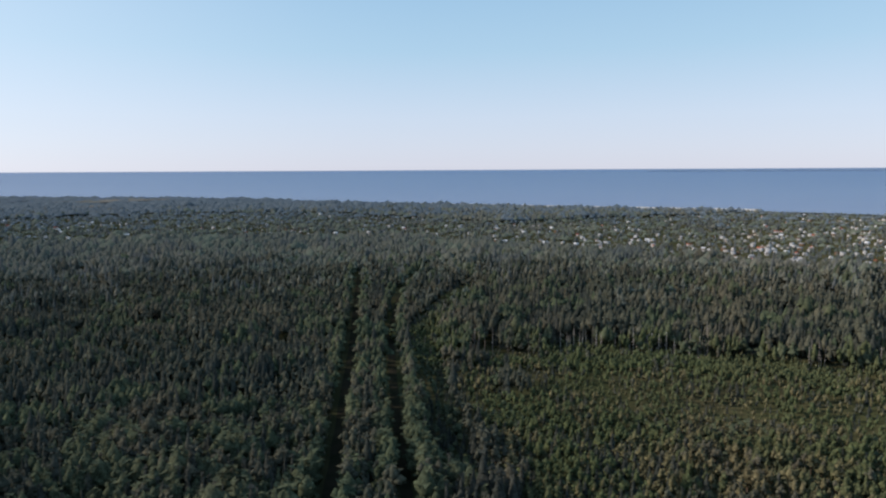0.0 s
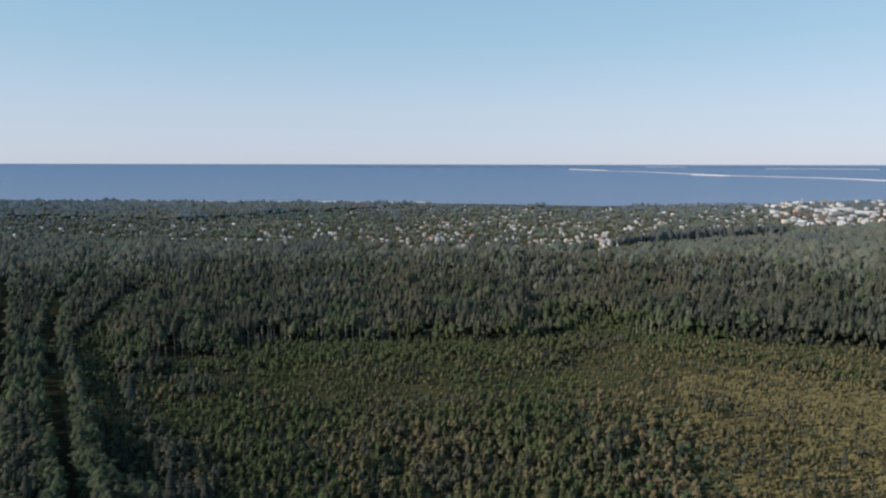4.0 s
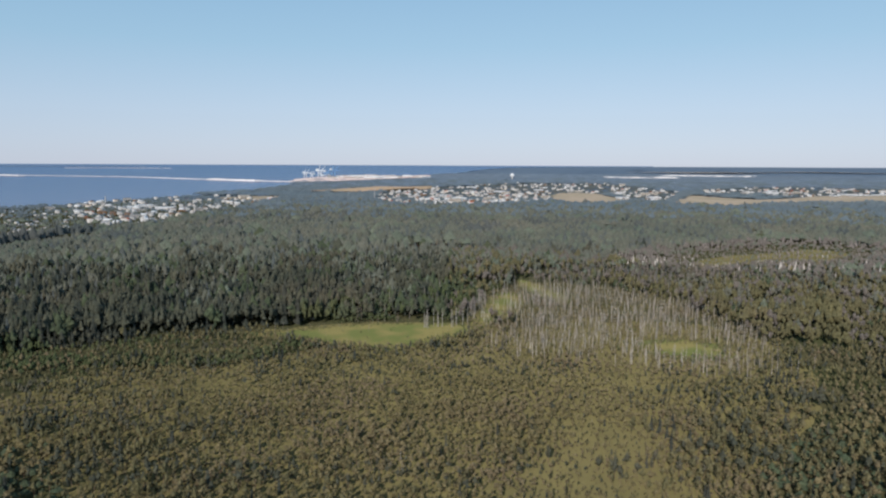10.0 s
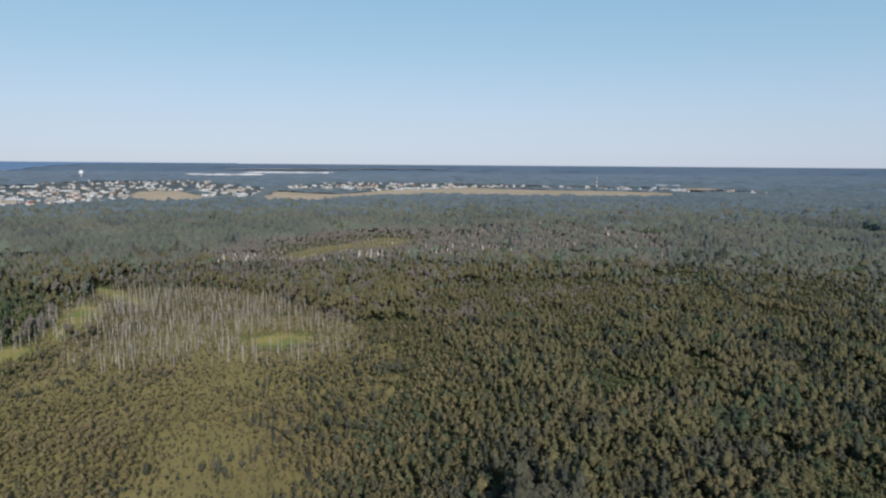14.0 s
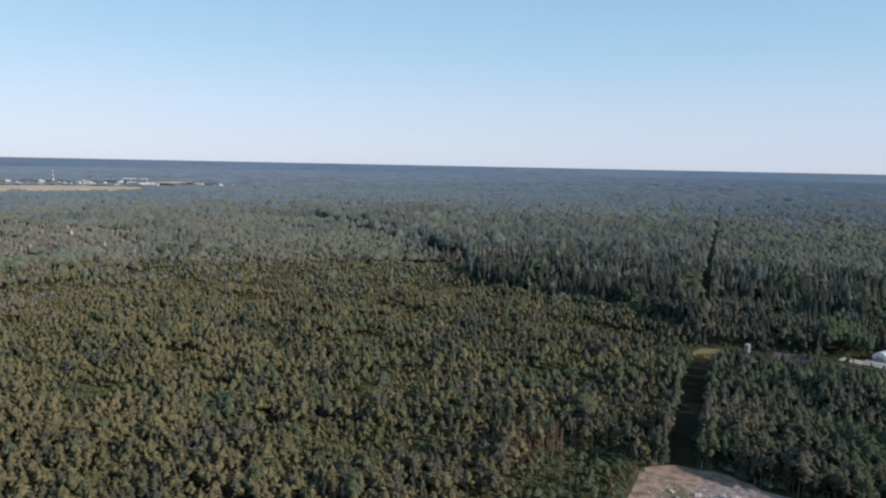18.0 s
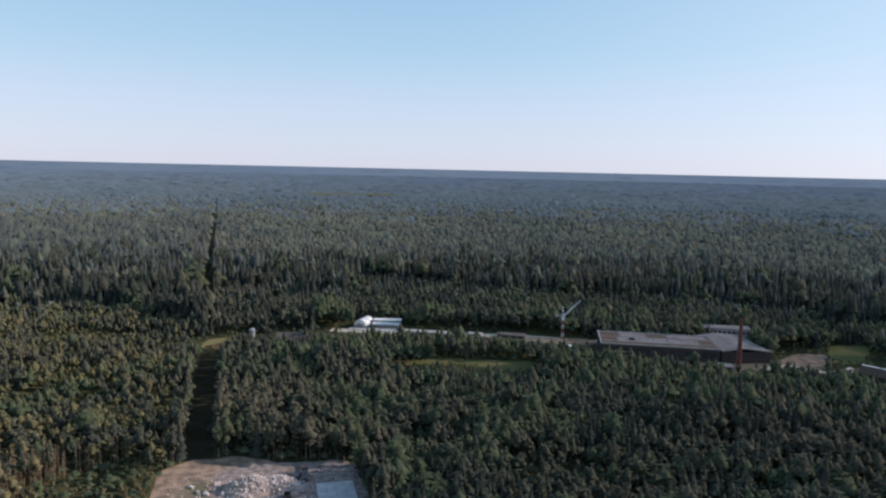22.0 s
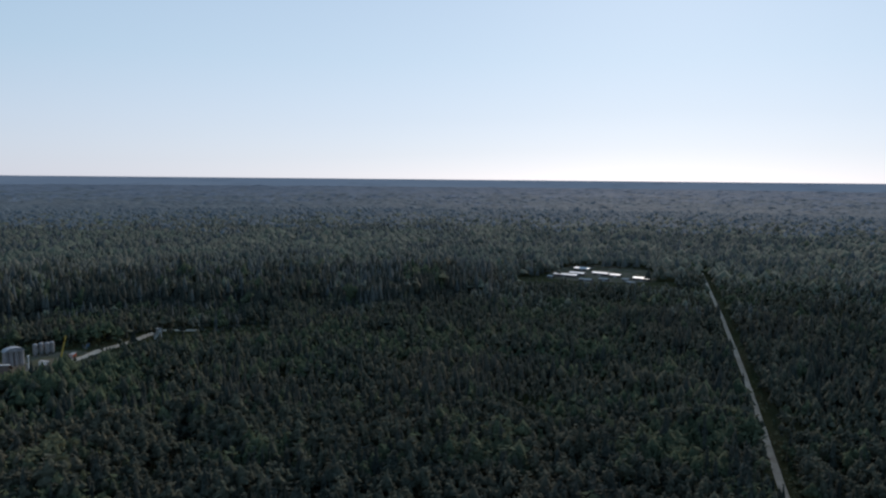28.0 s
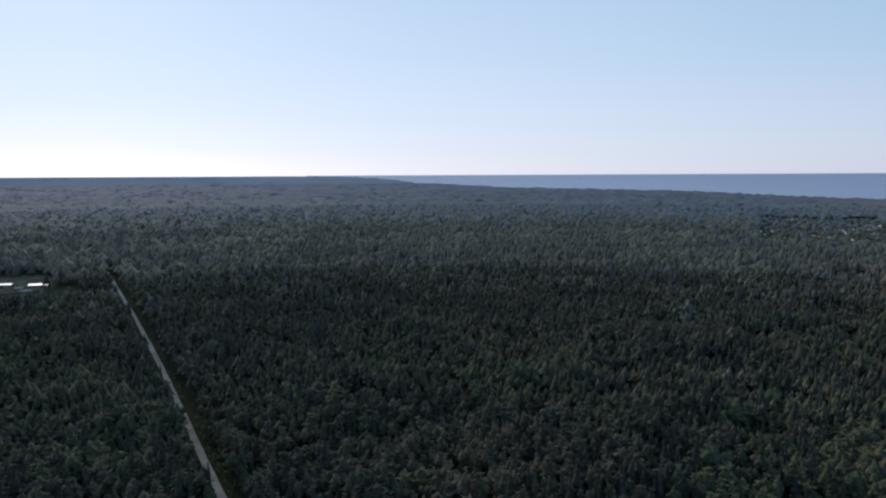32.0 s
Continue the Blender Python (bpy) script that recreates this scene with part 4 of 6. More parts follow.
    h = np.where((d > shore(t) - 170) & (t > -40) & (t < 12), np.minimum(h, 4.0), h)
    for line, half in CORRIDORS:
        keep = np.where(off_line(x, y, line) < half, 0.0, keep)
    keep = np.where((off_line(x, y, DIRTROAD) < 5.6) | (off_line(x, y, ACCESS) < 6) | (off_line(x, y, ACCESS_EAST) < 6), 0.0, keep)
    keep = np.where(d > shore(t) - 25, 0.0, keep)
    i = np.clip(((x + BEND) / CELL).astype(int), 0, SIZE - 1)
    j = np.clip(((y + BEND) / CELL).astype(int), 0, SIZE - 1)
    keep = np.where((d < BEND) & taken[i, j], 0.0, keep)
    # lower growth towards the open ground of the works
    ta = np.where(t < 0, t + 360, t)
    fall = np.interp(ta, [118, 126, 135, 140, 146, 157, 165, 176, 190], [0.212, 0.219, 0.243, 0.240, 0.258, 0.246, 0.237, 0.234, 0.241])
    fall = np.where((ta > 161.5) & (ta < 174) & (d < 418), 0.287, fall)
    cap = np.maximum(3.0, 119.0 - fall * d)
    h = np.where((ta > 118) & (ta < 190) & (d > 360) & (d < np.where((ta > 132) & (ta < 143), 545, 117.0 / fall + 20)), np.minimum(h, cap + np.where(rng.uniform(0, 1, n) < np.where((t > 137) & (t < 158), 0.3, 0.12), rng.uniform(1, 6, n), 0)), h)
    thin = (waves(x, y, 58, 17) + 0.5 * waves(x, y, 23, 18) < -1.15) & (h > 7)
    ok = rng.uniform(0, 1, n) < np.where(thin, keep * 0.45, keep)
    uneven = 1 + 0.10 * waves(x, y, 34, 19) + 0.06 * waves(x, y, 15, 20)
    h = h * rng.normal(1.0, 0.15, n).clip(0.6, 1.5) * np.where(h > 6, uneven, 1)
    fat = rng.normal(0.97, 0.2, n).clip(0.55, 1.6)
    fat = np.where((kind == 2) & (h > 7), fat * 1.2, fat)
    fat = np.where(inside(x, y, TALL), fat * 0.9, fat)
    fat = np.where(inside(x, y, FRONTPINE), fat * 1.15, fat)
    fat = np.where(kind == 4, fat * np.where(h < 7, 1.6, 1.15), np.where((kind == 3) & (h > 8.5), fat * 0.68, fat))
    return kind, h, fat, ok


def tone(x, y):
    """Lighter and darker groups of trees."""
    return np.clip(0.5 + 0.26 * waves(x, y, 85, 71) + 0.16 * waves(x, y, 30, 72) + rng.uniform(-0.35, 0.35, len(x)), 0, 1)


def tone_far(x, y):
    """Broad stands that differ from each other, as they show far off."""
    return np.clip(0.5 + 0.30 * waves(x, y, 520, 73) + 0.24 * waves(x, y, 190, 74) + rng.uniform(-0.12, 0.12, len(x)), 0, 1)


MAKE = [pine, spruce, broadleaf, broadleaf, pine, snag, pine, broadleaf]
MATS = [[PINE, PINE_BARK], [SPRUCE, GREY_BARK], [BIRCH, BIRCH_BARK], [YOUNG, BIRCH_BARK], [BOGPINE, PINE_BARK], [DEAD, GREY_BARK], [PALEPINE, PINE_BARK], [TWIGWOOD, GREY_BARK]]
# pines, spruces and birches here take the leaf colours with painted haze
FARMATS = [[HAZEPINE, PINE_BARK], [HAZESPRUCE, GREY_BARK], [HAZEBIRCH, BIRCH_BARK], [HAZEBIRCH, BIRCH_BARK], [HAZEPINE, PINE_BARK], [FARDEAD, FARDEAD], [HAZEPINE, PINE_BARK], [TWIGWOOD, GREY_BARK]]
SAY = [("pine_wood", "olive-green pine trees in a dense stand", "trees"), ("spruce_wood", "dark green pointed spruce trees", "trees"),
       ("birch_wood", "fresh green birches and other broadleaved trees", "trees"), ("young_birch_wood", "low bright green young birches", "trees"),
       ("bog_pine_wood", "stunted yellow-brown pines on the bog", "trees"), ("dead_trees", "bare grey trunks of dead trees", "dead trees"), ("light_pine_wood", "light olive pines near the bog", "trees"), ("grey_wood", "reddish-grey half-dead broadleaved trees", "trees")]
SINGLE = []      # places of the trees that stand as things of their own
for level, d0, d1, step in ((2, 7, 60, 4.6), (1, 60, 205, 5.4), (2, 205, 345, 3.8), (1, 345, 640, 4.15), (1, 640, 850, 5.8)):
    x, y = scatter(d0, d1, step)
    kind, h, fat, ok = stand(x, y, step)
    x, y, kind, h, fat = x[ok], y[ok], kind[ok], h[ok], fat[ok]
    if level == 2 and d0 > 100:
        d = np.hypot(x, y)
        cand = np.nonzero((d > 215) & (d < 285) & (kind != 3) & (h > 4))[0]
        one = rng.choice(cand, 300, replace=False)
        SINGLE += [(x[i], y[i], int(kind[i]), h[i], fat[i]) for i in one]
        rest = np.ones(len(x), bool)
        rest[one] = False
        x, y, kind, h, fat = x[rest], y[rest], kind[rest], h[rest], fat[rest]
    # with distance more trees switch to the haze-painted colours
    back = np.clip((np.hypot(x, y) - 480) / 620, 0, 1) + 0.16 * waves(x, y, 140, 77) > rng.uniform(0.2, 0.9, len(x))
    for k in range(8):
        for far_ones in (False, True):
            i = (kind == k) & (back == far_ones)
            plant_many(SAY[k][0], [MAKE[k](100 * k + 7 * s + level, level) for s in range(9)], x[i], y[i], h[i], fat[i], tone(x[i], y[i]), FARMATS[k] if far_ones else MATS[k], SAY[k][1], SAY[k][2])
# dwarf shrubs and heather of the bog
for d0, d1, step, lo, hi in ((195, 385, 2.9, 1.4, 3.4), (385, 720, 3.6, 1.2, 3.2)):
    x, y = scatter(d0, d1, step)
    i = inside(x, y, BOG) | inside(x, y, SNAGS)
    for poly in WET:
        i &= ~(inside(x, y, poly) & (off_line(x, y, poly + poly[:1]) > rng.uniform(2, 16, len(x))))
    x, y = x[i], y[i]
    i = rng.uniform(0, 1, len(x)) < np.where(inside(x, y, OPENBOG), 0.85, 0.92)
    x, y = x[i], y[i]
    plant_many("bog_shrubs", [broadleaf(900 + s, 1 if d0 < 300 else 0) for s in range(8)], x, y, rng.uniform(lo, hi, len(x)) * np.where(inside(x, y, OPENBOG), 0.7, 1.0), rng.uniform(1.1, 1.9, len(x)), rng.uniform(0, 1, len(x)), [BOGPINE, PINE_BARK], "brownish dwarf shrubs on the bog", "shrubs")
x, y = scatter(385, 760, 3.7)
i = inside(x, y, SNAGS) & (rng.uniform(0, 1, len(x)) < np.minimum(0.37, off_line(x, y, SNAGS + SNAGS[:1]) / 110))
for poly in (MEADOW, MEADOW_EAST):
    i &= ~inside(x, y, poly)
x, y = x[i], y[i]
plant_many("dead_trees", [snag(700 + s, 1) for s in range(9)], x, y, rng.uniform(5, 12, len(x)), np.full(len(x), 1.15), rng.uniform(0, 1, len(x)), [DEAD, DEAD], "bare grey trunks of dead trees", "dead trees")
# undergrowth that fills the gaps of the near stands
x, y = scatter(205, 350, 4.4)
bare = np.zeros(len(x), bool)
for poly in (YARD, CLEARING, BOG, *WET):
    bare |= inside(x, y, poly)
for line, half in CORRIDORS:
    bare |= off_line(x, y, line) < half
x, y = x[~bare], y[~bare]
plant_many("undergrowth", [broadleaf(970 + s, 0) for s in range(8)], x, y, rng.uniform(2.0, 5.0, len(x)), rng.uniform(1.2, 2.0, len(x)), rng.uniform(0, 1, len(x)), [BIRCH, BIRCH_BARK], "leafy undergrowth between the trees", "undergrowth")
x, y = scatter(350, 640, 5.6)
bare = (bearing(x, y) > -168) & (bearing(x, y) < 112)
for poly in (CLEARING, WORKS, PLANT, GRASSBELT, GRASSPAD, *FOOTPRINTS):
    bare |= inside(x, y, poly)
for line in (ACCESS, ACCESS_EAST, CORRIDORS[3][0]):
    bare |= off_line(x, y, line) < 7
x, y = x[~bare], y[~bare]
plant_many("undergrowth", [broadleaf(970 + s, 0) for s in range(8)], x, y, rng.uniform(1.8, 4.0, len(x)), rng.uniform(1.2, 2.0, len(x)), rng.uniform(0, 1, len(x)), [BIRCH, BIRCH_BARK], "leafy undergrowth round the old works", "undergrowth")
# bushes at the foot of the forest edge and round the meadows
x, y = scatter(230, 700, 2.5)
foot = (off_line(x, y, TALL + TALL[:1]) < 13) & (bearing(x, y) < 5)
low = np.zeros(len(x), bool)
for poly in WET:
    low |= off_line(x, y, poly + poly[:1]) < 7
foot |= low
for poly in WET:
    foot &= ~inside(x, y, poly) | low
foot &= rng.uniform(0, 1, len(x)) < 0.8
x, y, low = x[foot], y[foot], low[foot]
plant_many("edge_bushes", [broadleaf(950 + s, 1) for s in range(8)], x, y, rng.uniform(2.5, 6.5, len(x)) * np.where(low, 0.35, 1), rng.uniform(1.0, 1.7, len(x)), rng.uniform(0, 1, len(x)), [YOUNG, BIRCH_BARK], "light green bushes along the forest edge", "bushes")
# low growth on the verges of the gravel road
run = rng.uniform(0, 1, 900)
reach = 208 + 770 * run ** 1.6
x = -reach
y = np.interp(reach, [-p[0] for p in DIRTROAD][::-1], [p[1] for p in DIRTROAD][::-1]) + rng.choice((-1, 1), 900) * rng.uniform(2.6, 6.2, 900)
plant_many("verge_bushes", [broadleaf(990 + s, 0) for s in range(8)], x, y, rng.uniform(0.7, 2.2, 900), rng.uniform(1.2, 2.0, 900), rng.uniform(0, 1, 900), [BIRCH, BIRCH_BARK], "low bushes on the verges of the gravel road", "bushes")
# bare trunks that show where a stand ends
for path, count, tall, pale_bark in TRUNK_LINES:
    k = rng.uniform(0, len(path) - 1.001, count)
    i = k.astype(int)
    p = np.array(path, float)
    q = p[i] + (p[i + 1] - p[i]) * (k - i)[:, None] + rng.uniform(-4, 4, (count, 2))
    plant_many("bare_trunks", [snag(800 + s, 1) for s in range(6)], q[:, 0], q[:, 1], rng.uniform(0.6, 1.0, count) * tall, np.full(count, 1.1), rng.uniform(0, 1, count), [PINE, BIRCH_BARK if pale_bark else PINE_BARK],
               "pale bare trunks along the edge of the stand" if pale_bark else "ruddy pine trunks along the edge of the stand", "trunks")
# the wider forest, thinning with distance into clumps
for d0, d1, step in ((850, 1150, 6.8), (1150, 1700, 9.4), (1700, BEND, 11.5)):
    x, y = scatter(d0, d1, step)
    kind, h, fat, ok = stand(x, y, step)
    x, y, kind, h, fat = x[ok], y[ok], kind[ok], h[ok], fat[ok] * step / 4.7
    # farther out, a growing share gets the bluer painted-haze wood
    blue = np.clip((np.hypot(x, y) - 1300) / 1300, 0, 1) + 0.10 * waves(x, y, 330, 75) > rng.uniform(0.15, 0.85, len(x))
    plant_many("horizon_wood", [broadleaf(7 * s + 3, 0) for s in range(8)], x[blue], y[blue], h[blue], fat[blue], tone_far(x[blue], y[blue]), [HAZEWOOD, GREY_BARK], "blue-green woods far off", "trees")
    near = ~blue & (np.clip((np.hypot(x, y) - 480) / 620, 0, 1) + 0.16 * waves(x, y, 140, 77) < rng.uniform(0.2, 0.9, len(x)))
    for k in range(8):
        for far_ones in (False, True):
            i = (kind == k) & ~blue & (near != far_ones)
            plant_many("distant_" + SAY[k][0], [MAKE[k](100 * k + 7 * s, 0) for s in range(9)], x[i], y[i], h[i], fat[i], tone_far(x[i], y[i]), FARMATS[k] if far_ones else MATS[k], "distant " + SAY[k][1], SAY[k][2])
d = BEND
while d < 9500:
    step = d * (0.0078 if d < 4300 else 0.0100)
    d2 = d * 1.10
    n = int(2 * math.pi * d * (d2 - d) / step ** 2)
    t, l = rng.uniform(-180, 180, n), rng.uniform(d, d2, n)
    x, y = -np.sin(np.radians(t)) * l, np.cos(np.radians(t)) * l
    kind, h, fat, ok = stand(x, y, 99)
    x, y, h, fat = x[ok], y[ok], h[ok] * 0.9, fat[ok] * step / 3.6
    # painted haze steps up again to the skyline colour
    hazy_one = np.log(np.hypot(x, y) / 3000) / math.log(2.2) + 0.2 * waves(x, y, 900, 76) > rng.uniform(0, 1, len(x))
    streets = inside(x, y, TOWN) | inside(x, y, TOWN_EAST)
    for some, mat in ((~hazy_one & ~streets, HAZEWOOD), (hazy_one & ~streets, SKYLINEHAZE), (streets, HAZESPRUCE)):
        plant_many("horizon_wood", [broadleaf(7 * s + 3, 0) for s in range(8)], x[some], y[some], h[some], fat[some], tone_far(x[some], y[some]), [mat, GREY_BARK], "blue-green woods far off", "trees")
    d = d2


# trees that stand as things of their own
def tree_thing(kind, seed):
    r = random.Random(seed)
    names = ["pine_tree", "spruce_tree", "birch_tree", "birch_tree", "bog_pine_tree", "dead_tree", "pine_tree"]
    labels = ["olive-green pine with a ruddy bare trunk", "dark green spruce with drooping tiers", "fresh green birch with a pale trunk", "young green birch",
              "stunted yellow-brown pine on the bog", "dead grey tree with bare branches", "light olive pine with a ruddy trunk"]
    top = tagged(new(names[kind]), labels[kind], "tree", "trees of the near forest")
    mats = MATS[kind]
    fat = 1.7 if kind == 4 else 1.0
    tb = bmesh.new()
    z, p = 0.0, Vector((0, 0, -0.01))
    for k in range(5):
        q = Vector((r.uniform(-0.01, 0.01), r.uniform(-0.01, 0.01), (k + 1) * 0.18))
        bar(tb, p, q, 0.016 * (1 - k * 0.17) * fat ** 0.3, 0.016 * (1 - (k + 1) * 0.17) * fat ** 0.3, 6)
        p = q
    for k in range(9):
        z, a = r.uniform(0.35, 0.85), r.uniform(0, 6.28)
        l = 0.13 * (1.25 - z) * fat
        bar(tb, (0, 0, z), (l * math.cos(a), l * math.sin(a), z + r.uniform(-0.02, 0.07)), 0.005, 0.0015, 3)
    part("trunk", tb, mats[1], top)
    if kind == 5:
        s = Shape(seed)
        s.sprays(26, [(0.3, 0.1), (0.6, 0.08), (0.95, 0.02)], 0.05)
    else:
        s = Shape(seed)
        if kind == 1:
            for i in range(9):
                z0 = 0.08 + 0.092 * i
                s.rings([(0.16 * (1 - z0) + 0.015, z0)], 9, 0.4, min(1.0, z0 + 0.22))
            s.sprays(120, [(0.06, 0.15), (0.4, 0.11), (0.7, 0.065), (1.0, 0.01)], 0.05, 0.5)
        elif kind in (2, 3):
            s.rings([(0.13, 0.38), (0.16, 0.68)], 6, 0.35, 0.95, 0.22)
            s.sprays(240, [(0.2, 0.08), (0.42, 0.19), (0.65, 0.21), (0.85, 0.15), (1.0, 0.04)], 0.065)
        else:
            s.rings([(0.09 * fat, 0.45), (0.10 * fat, 0.7)], 6, 0.4, 0.95, 0.36)
            s.sprays(220, [(0.34, 0.06 * fat), (0.5, 0.135 * fat), (0.7, 0.145 * fat), (0.88, 0.09 * fat), (1.0, 0.02)], 0.055 * fat ** 0.5)
    v, f, m = s.data()
    ob = new("twigs" if kind == 5 else "crown", mesh_of("crown", v, f, [mats[0]], None, np.full(len(v), r.uniform(0, 1))))
    ob.parent = top
    if kind == 5:
        tagged(ob, "brittle grey twigs", kind="stuff")
    return top


protos = {}
for x, y, k, h, fat in SINGLE:
    v = rng.integers(0, 3)
    m = Matrix.LocRotScale((x, y, 0), Euler((0, 0, rng.uniform(0, 6.28))), (h * min(fat, 1.4), h * min(fat, 1.4), h))
    if (k, v) not in protos:
        protos[k, v] = tree_thing(k, 50 * k + int(v))
        protos[k, v].matrix_basis = m
    else:
        base = protos[k, v]
        twin = copy_thing(base, m)
        twin.matrix_basis = m


# ---------------------------------------------------------------- houses of the village and the town
def gable(bm, w, l, z0, z1, over=0.5, thick=0.35):
    """A pitched roof with thickness, ridge along y."""
    a, b = w / 2 + over, l / 2 + over
    prof = [(-a, z0), (0, z1), (a, z0), (a, z0 + thick), (0, z1 + thick), (-a, z0 + thick)]
    front = [bm.verts.new((x, -b, z)) for x, z in prof]
    back = [bm.verts.new((x, b, z)) for x, z in prof]
    for ring, order in ((front, 1), (back, -1)):
        bm.faces.new([ring[i] for i in (0, 1, 4, 5)][::order])
        bm.faces.new([ring[i] for i in (1, 2, 3, 4)][::order])
    for k in range(6):
        j = (k + 1) % 6
        bm.faces.new((front[j], front[k], back[k], back[j]))
    return bm


def gable_wall(w, l, h, top):
    bm = bmesh.new()
    a, b = w / 2, l / 2
    prof = [(-a, 0), (a, 0), (a, h), (0, top), (-a, h)]
    f = [bm.verts.new((x, -b, z)) for x, z in prof]
    g = [bm.verts.new((x, b, z)) for x, z in prof]
    bm.faces.new(f)
    bm.faces.new(g[::-1])
    for k in range(5):
        j = (k + 1) % 5
        bm.faces.new((f[j], f[k], g[k], g[j]))
    return bm


def house(wall, roof, w, l, h, pitch, label):
    top = tagged(new("house"), label, "house", "houses of the village")
    part("wall", gable_wall(w, l, h, h + pitch), wall, top)
    part("roof", gable(bmesh.new(), w, l, h - 0.1, h + pitch), roof, top)
    part("chimney", boxes((w * 0.15, w * 0.15 + 0.8, -0.4, 0.4, h + pitch * 0.4, h + pitch + 1.0)), BRICK, top)
    for s in (-1, 1):
        for k in (-1, 1):
            part("window", boxes((k * w * 0.25 - 0.7, k * w * 0.25 + 0.7, s * (l / 2 + 0.03) - 0.04, s * (l / 2 + 0.03) + 0.04, h * 0.3, h * 0.3 + 1.5)), GLASS, top)
    return top


HOUSE_KINDS = [
    (PLASTER, GREYROOF, 9, 12, 5.5, 3.2, "white plastered house with a grey metal roof"),
    (PLASTER, WHITE, 10, 13, 5.0, 2.4, "white house with a bright metal roof"),
    (CREAM, REDROOF, 9, 11, 5.0, 3.6, "cream house with a red tiled roof"),
    (CREAM, BROWNROOF, 10, 12, 5.5, 3.8, "cream house with a brown roof"),
    (TIMBER, GREYROOF, 8, 10, 4.2, 3.4, "brown timber house with a grey roof"),
    (PLASTER, BROWNROOF, 9, 10, 6.0, 3.0, "tall white house with a brown roof"),
    (PLASTER, GREYROOF, 11, 22, 6.5, 2.0, "long white house with a low grey roof"),
]


def block(label, w, l, h, wall, roofmat):
    """A flat-roofed block with rows of windows."""
    top = tagged(new("apartment_block"), label, "building", "blocks of the town")
    part("wall", boxes((-w / 2, w / 2, -l / 2, l / 2, 0, h)), wall, top)
    part("roof", boxes((-w / 2 - 0.3, w / 2 + 0.3, -l / 2 - 0.3, l / 2 + 0.3, h, h + 0.6)), roofmat, top)
    for s in (-1, 1):
        for z in np.arange(1.4, h - 1.2, 3.0):
            part("window_row", boxes((-w / 2 + 1, w / 2 - 1, s * (l / 2 + 0.03) - 0.05, s * (l / 2 + 0.03) + 0.05, z, z + 1.2)), GLASS, top)
    return top


house_protos = [house(*k) for k in HOUSE_KINDS]
used = set()


def settle(base, m):
    """Put the first copy itself at its place, then copies."""
    if base.name in used:
        return copy_thing(base, m)
    used.add(base.name)
    base.matrix_basis = m
    return base


hr = random.Random(21)
WEIGHT = [5, 3, 1, 3, 4, 3, 1]
for x, y in VILLAGE:
    settle(hr.choices(house_protos, WEIGHT)[0], spot(x, y, 35 * math.sin(x / 300 + y / 420) + hr.choice((0, 90)) + hr.uniform(-9, 9), 0, hr.uniform(0.46, 0.78)))
block_protos = [block("white town building with a flat roof", 26, 13, 9, PLASTER, GREYROOF), block("cream apartment block with a grey roof", 36, 13, 13, CREAM, GREYROOF),
                block("long white hall with a pale roof", 50, 24, 7, WHITE, WHITE)]
TOWN_MATS = [PLASTER, CREAM, TIMBER, GREYROOF, REDROOF, BROWNROOF, WHITE]
tv, tf, tm = [], [], []
for n, (x, y) in enumerate(TOWNSPOTS + MORE_HOUSES):
    if n < len(TOWNSPOTS) and n % 8 == 0:
        settle(hr.choices(block_protos, (5, 1, 2))[0], spot(x, y, float(bearing(x, y)) + hr.uniform(-25, 25), 3.0, hr.uniform(0.7, 1.1)))
        continue
    w, l, h, p, a = hr.uniform(8, 12), hr.uniform(10, 18), hr.uniform(4.5, 7), hr.uniform(1.5, 3.5), radians(35 * math.sin(x / 300 + y / 420) + hr.choice((0, 90)) + hr.uniform(-9, 9))
    c, sn, k = math.cos(a), math.sin(a), len(tv)
    for px, py, pz in [(sx * w / 2, sy * l / 2, z) for z in (0, h) for sx, sy in ((-1, -1), (1, -1), (1, 1), (-1, 1))] + [(0, -l / 2 - 0.4, h + p), (0, l / 2 + 0.4, h + p)]:
        f = 1.0 if n < len(TOWNSPOTS) else 0.54
        tv.append((x + f * (px * c - py * sn), y + f * (px * sn + py * c), (3.0 if f == 1 else 0.0) + f * pz))
    wall, roof = hr.choices((0, 1, 2), (6, 1, 1))[0], hr.choices((3, 4, 5, 6), (6, 1, 3, 3))[0]
    for q in ((0, 1, 5), (0, 5, 4), (1, 2, 6), (1, 6, 5), (2, 3, 7), (2, 7, 6), (3, 0, 4), (3, 4, 7), (4, 5, 8), (6, 7, 9)):
        tf.append(tuple(k + i for i in q))
        tm.append(wall)
    for q in ((5, 6, 9), (5, 9, 8), (7, 4, 8), (7, 8, 9)):
        tf.append(tuple(k + i for i in q))
        tm.append(roof)
tagged(new("town_houses", mesh_of("town_houses", fold(tv), tf, TOWN_MATS, tm)), "white and cream gabled houses of the distant town", "houses", kind="stuff")


# ---------------------------------------------------------------- the old works
def site(p0, p1, z=0.0):
    """A pose at p0 whose x runs to p1 and whose y runs away from the eye; and the length."""
    dx, dy = p1[0] - p0[0], p1[1] - p0[1]
    return spot(p0[0], p0[1], math.degrees(math.atan2(dy, dx)), z), math.hypot(dx, dy)


def put(ob, m):
    ob.matrix_basis = m
    return ob


def windows(top, x0, x1, n, y, z0, z1, face=-1):
    for k in range(n):
        a = x0 + (x1 - x0) * (k + 0.15) / n
        b = x0 + (x1 - x0) * (k + 0.85) / n
        part("window", boxes((a, b, y + face * 0.02 - 0.06, y + face * 0.02 + 0.06, z0, z1)), GLASS, top)


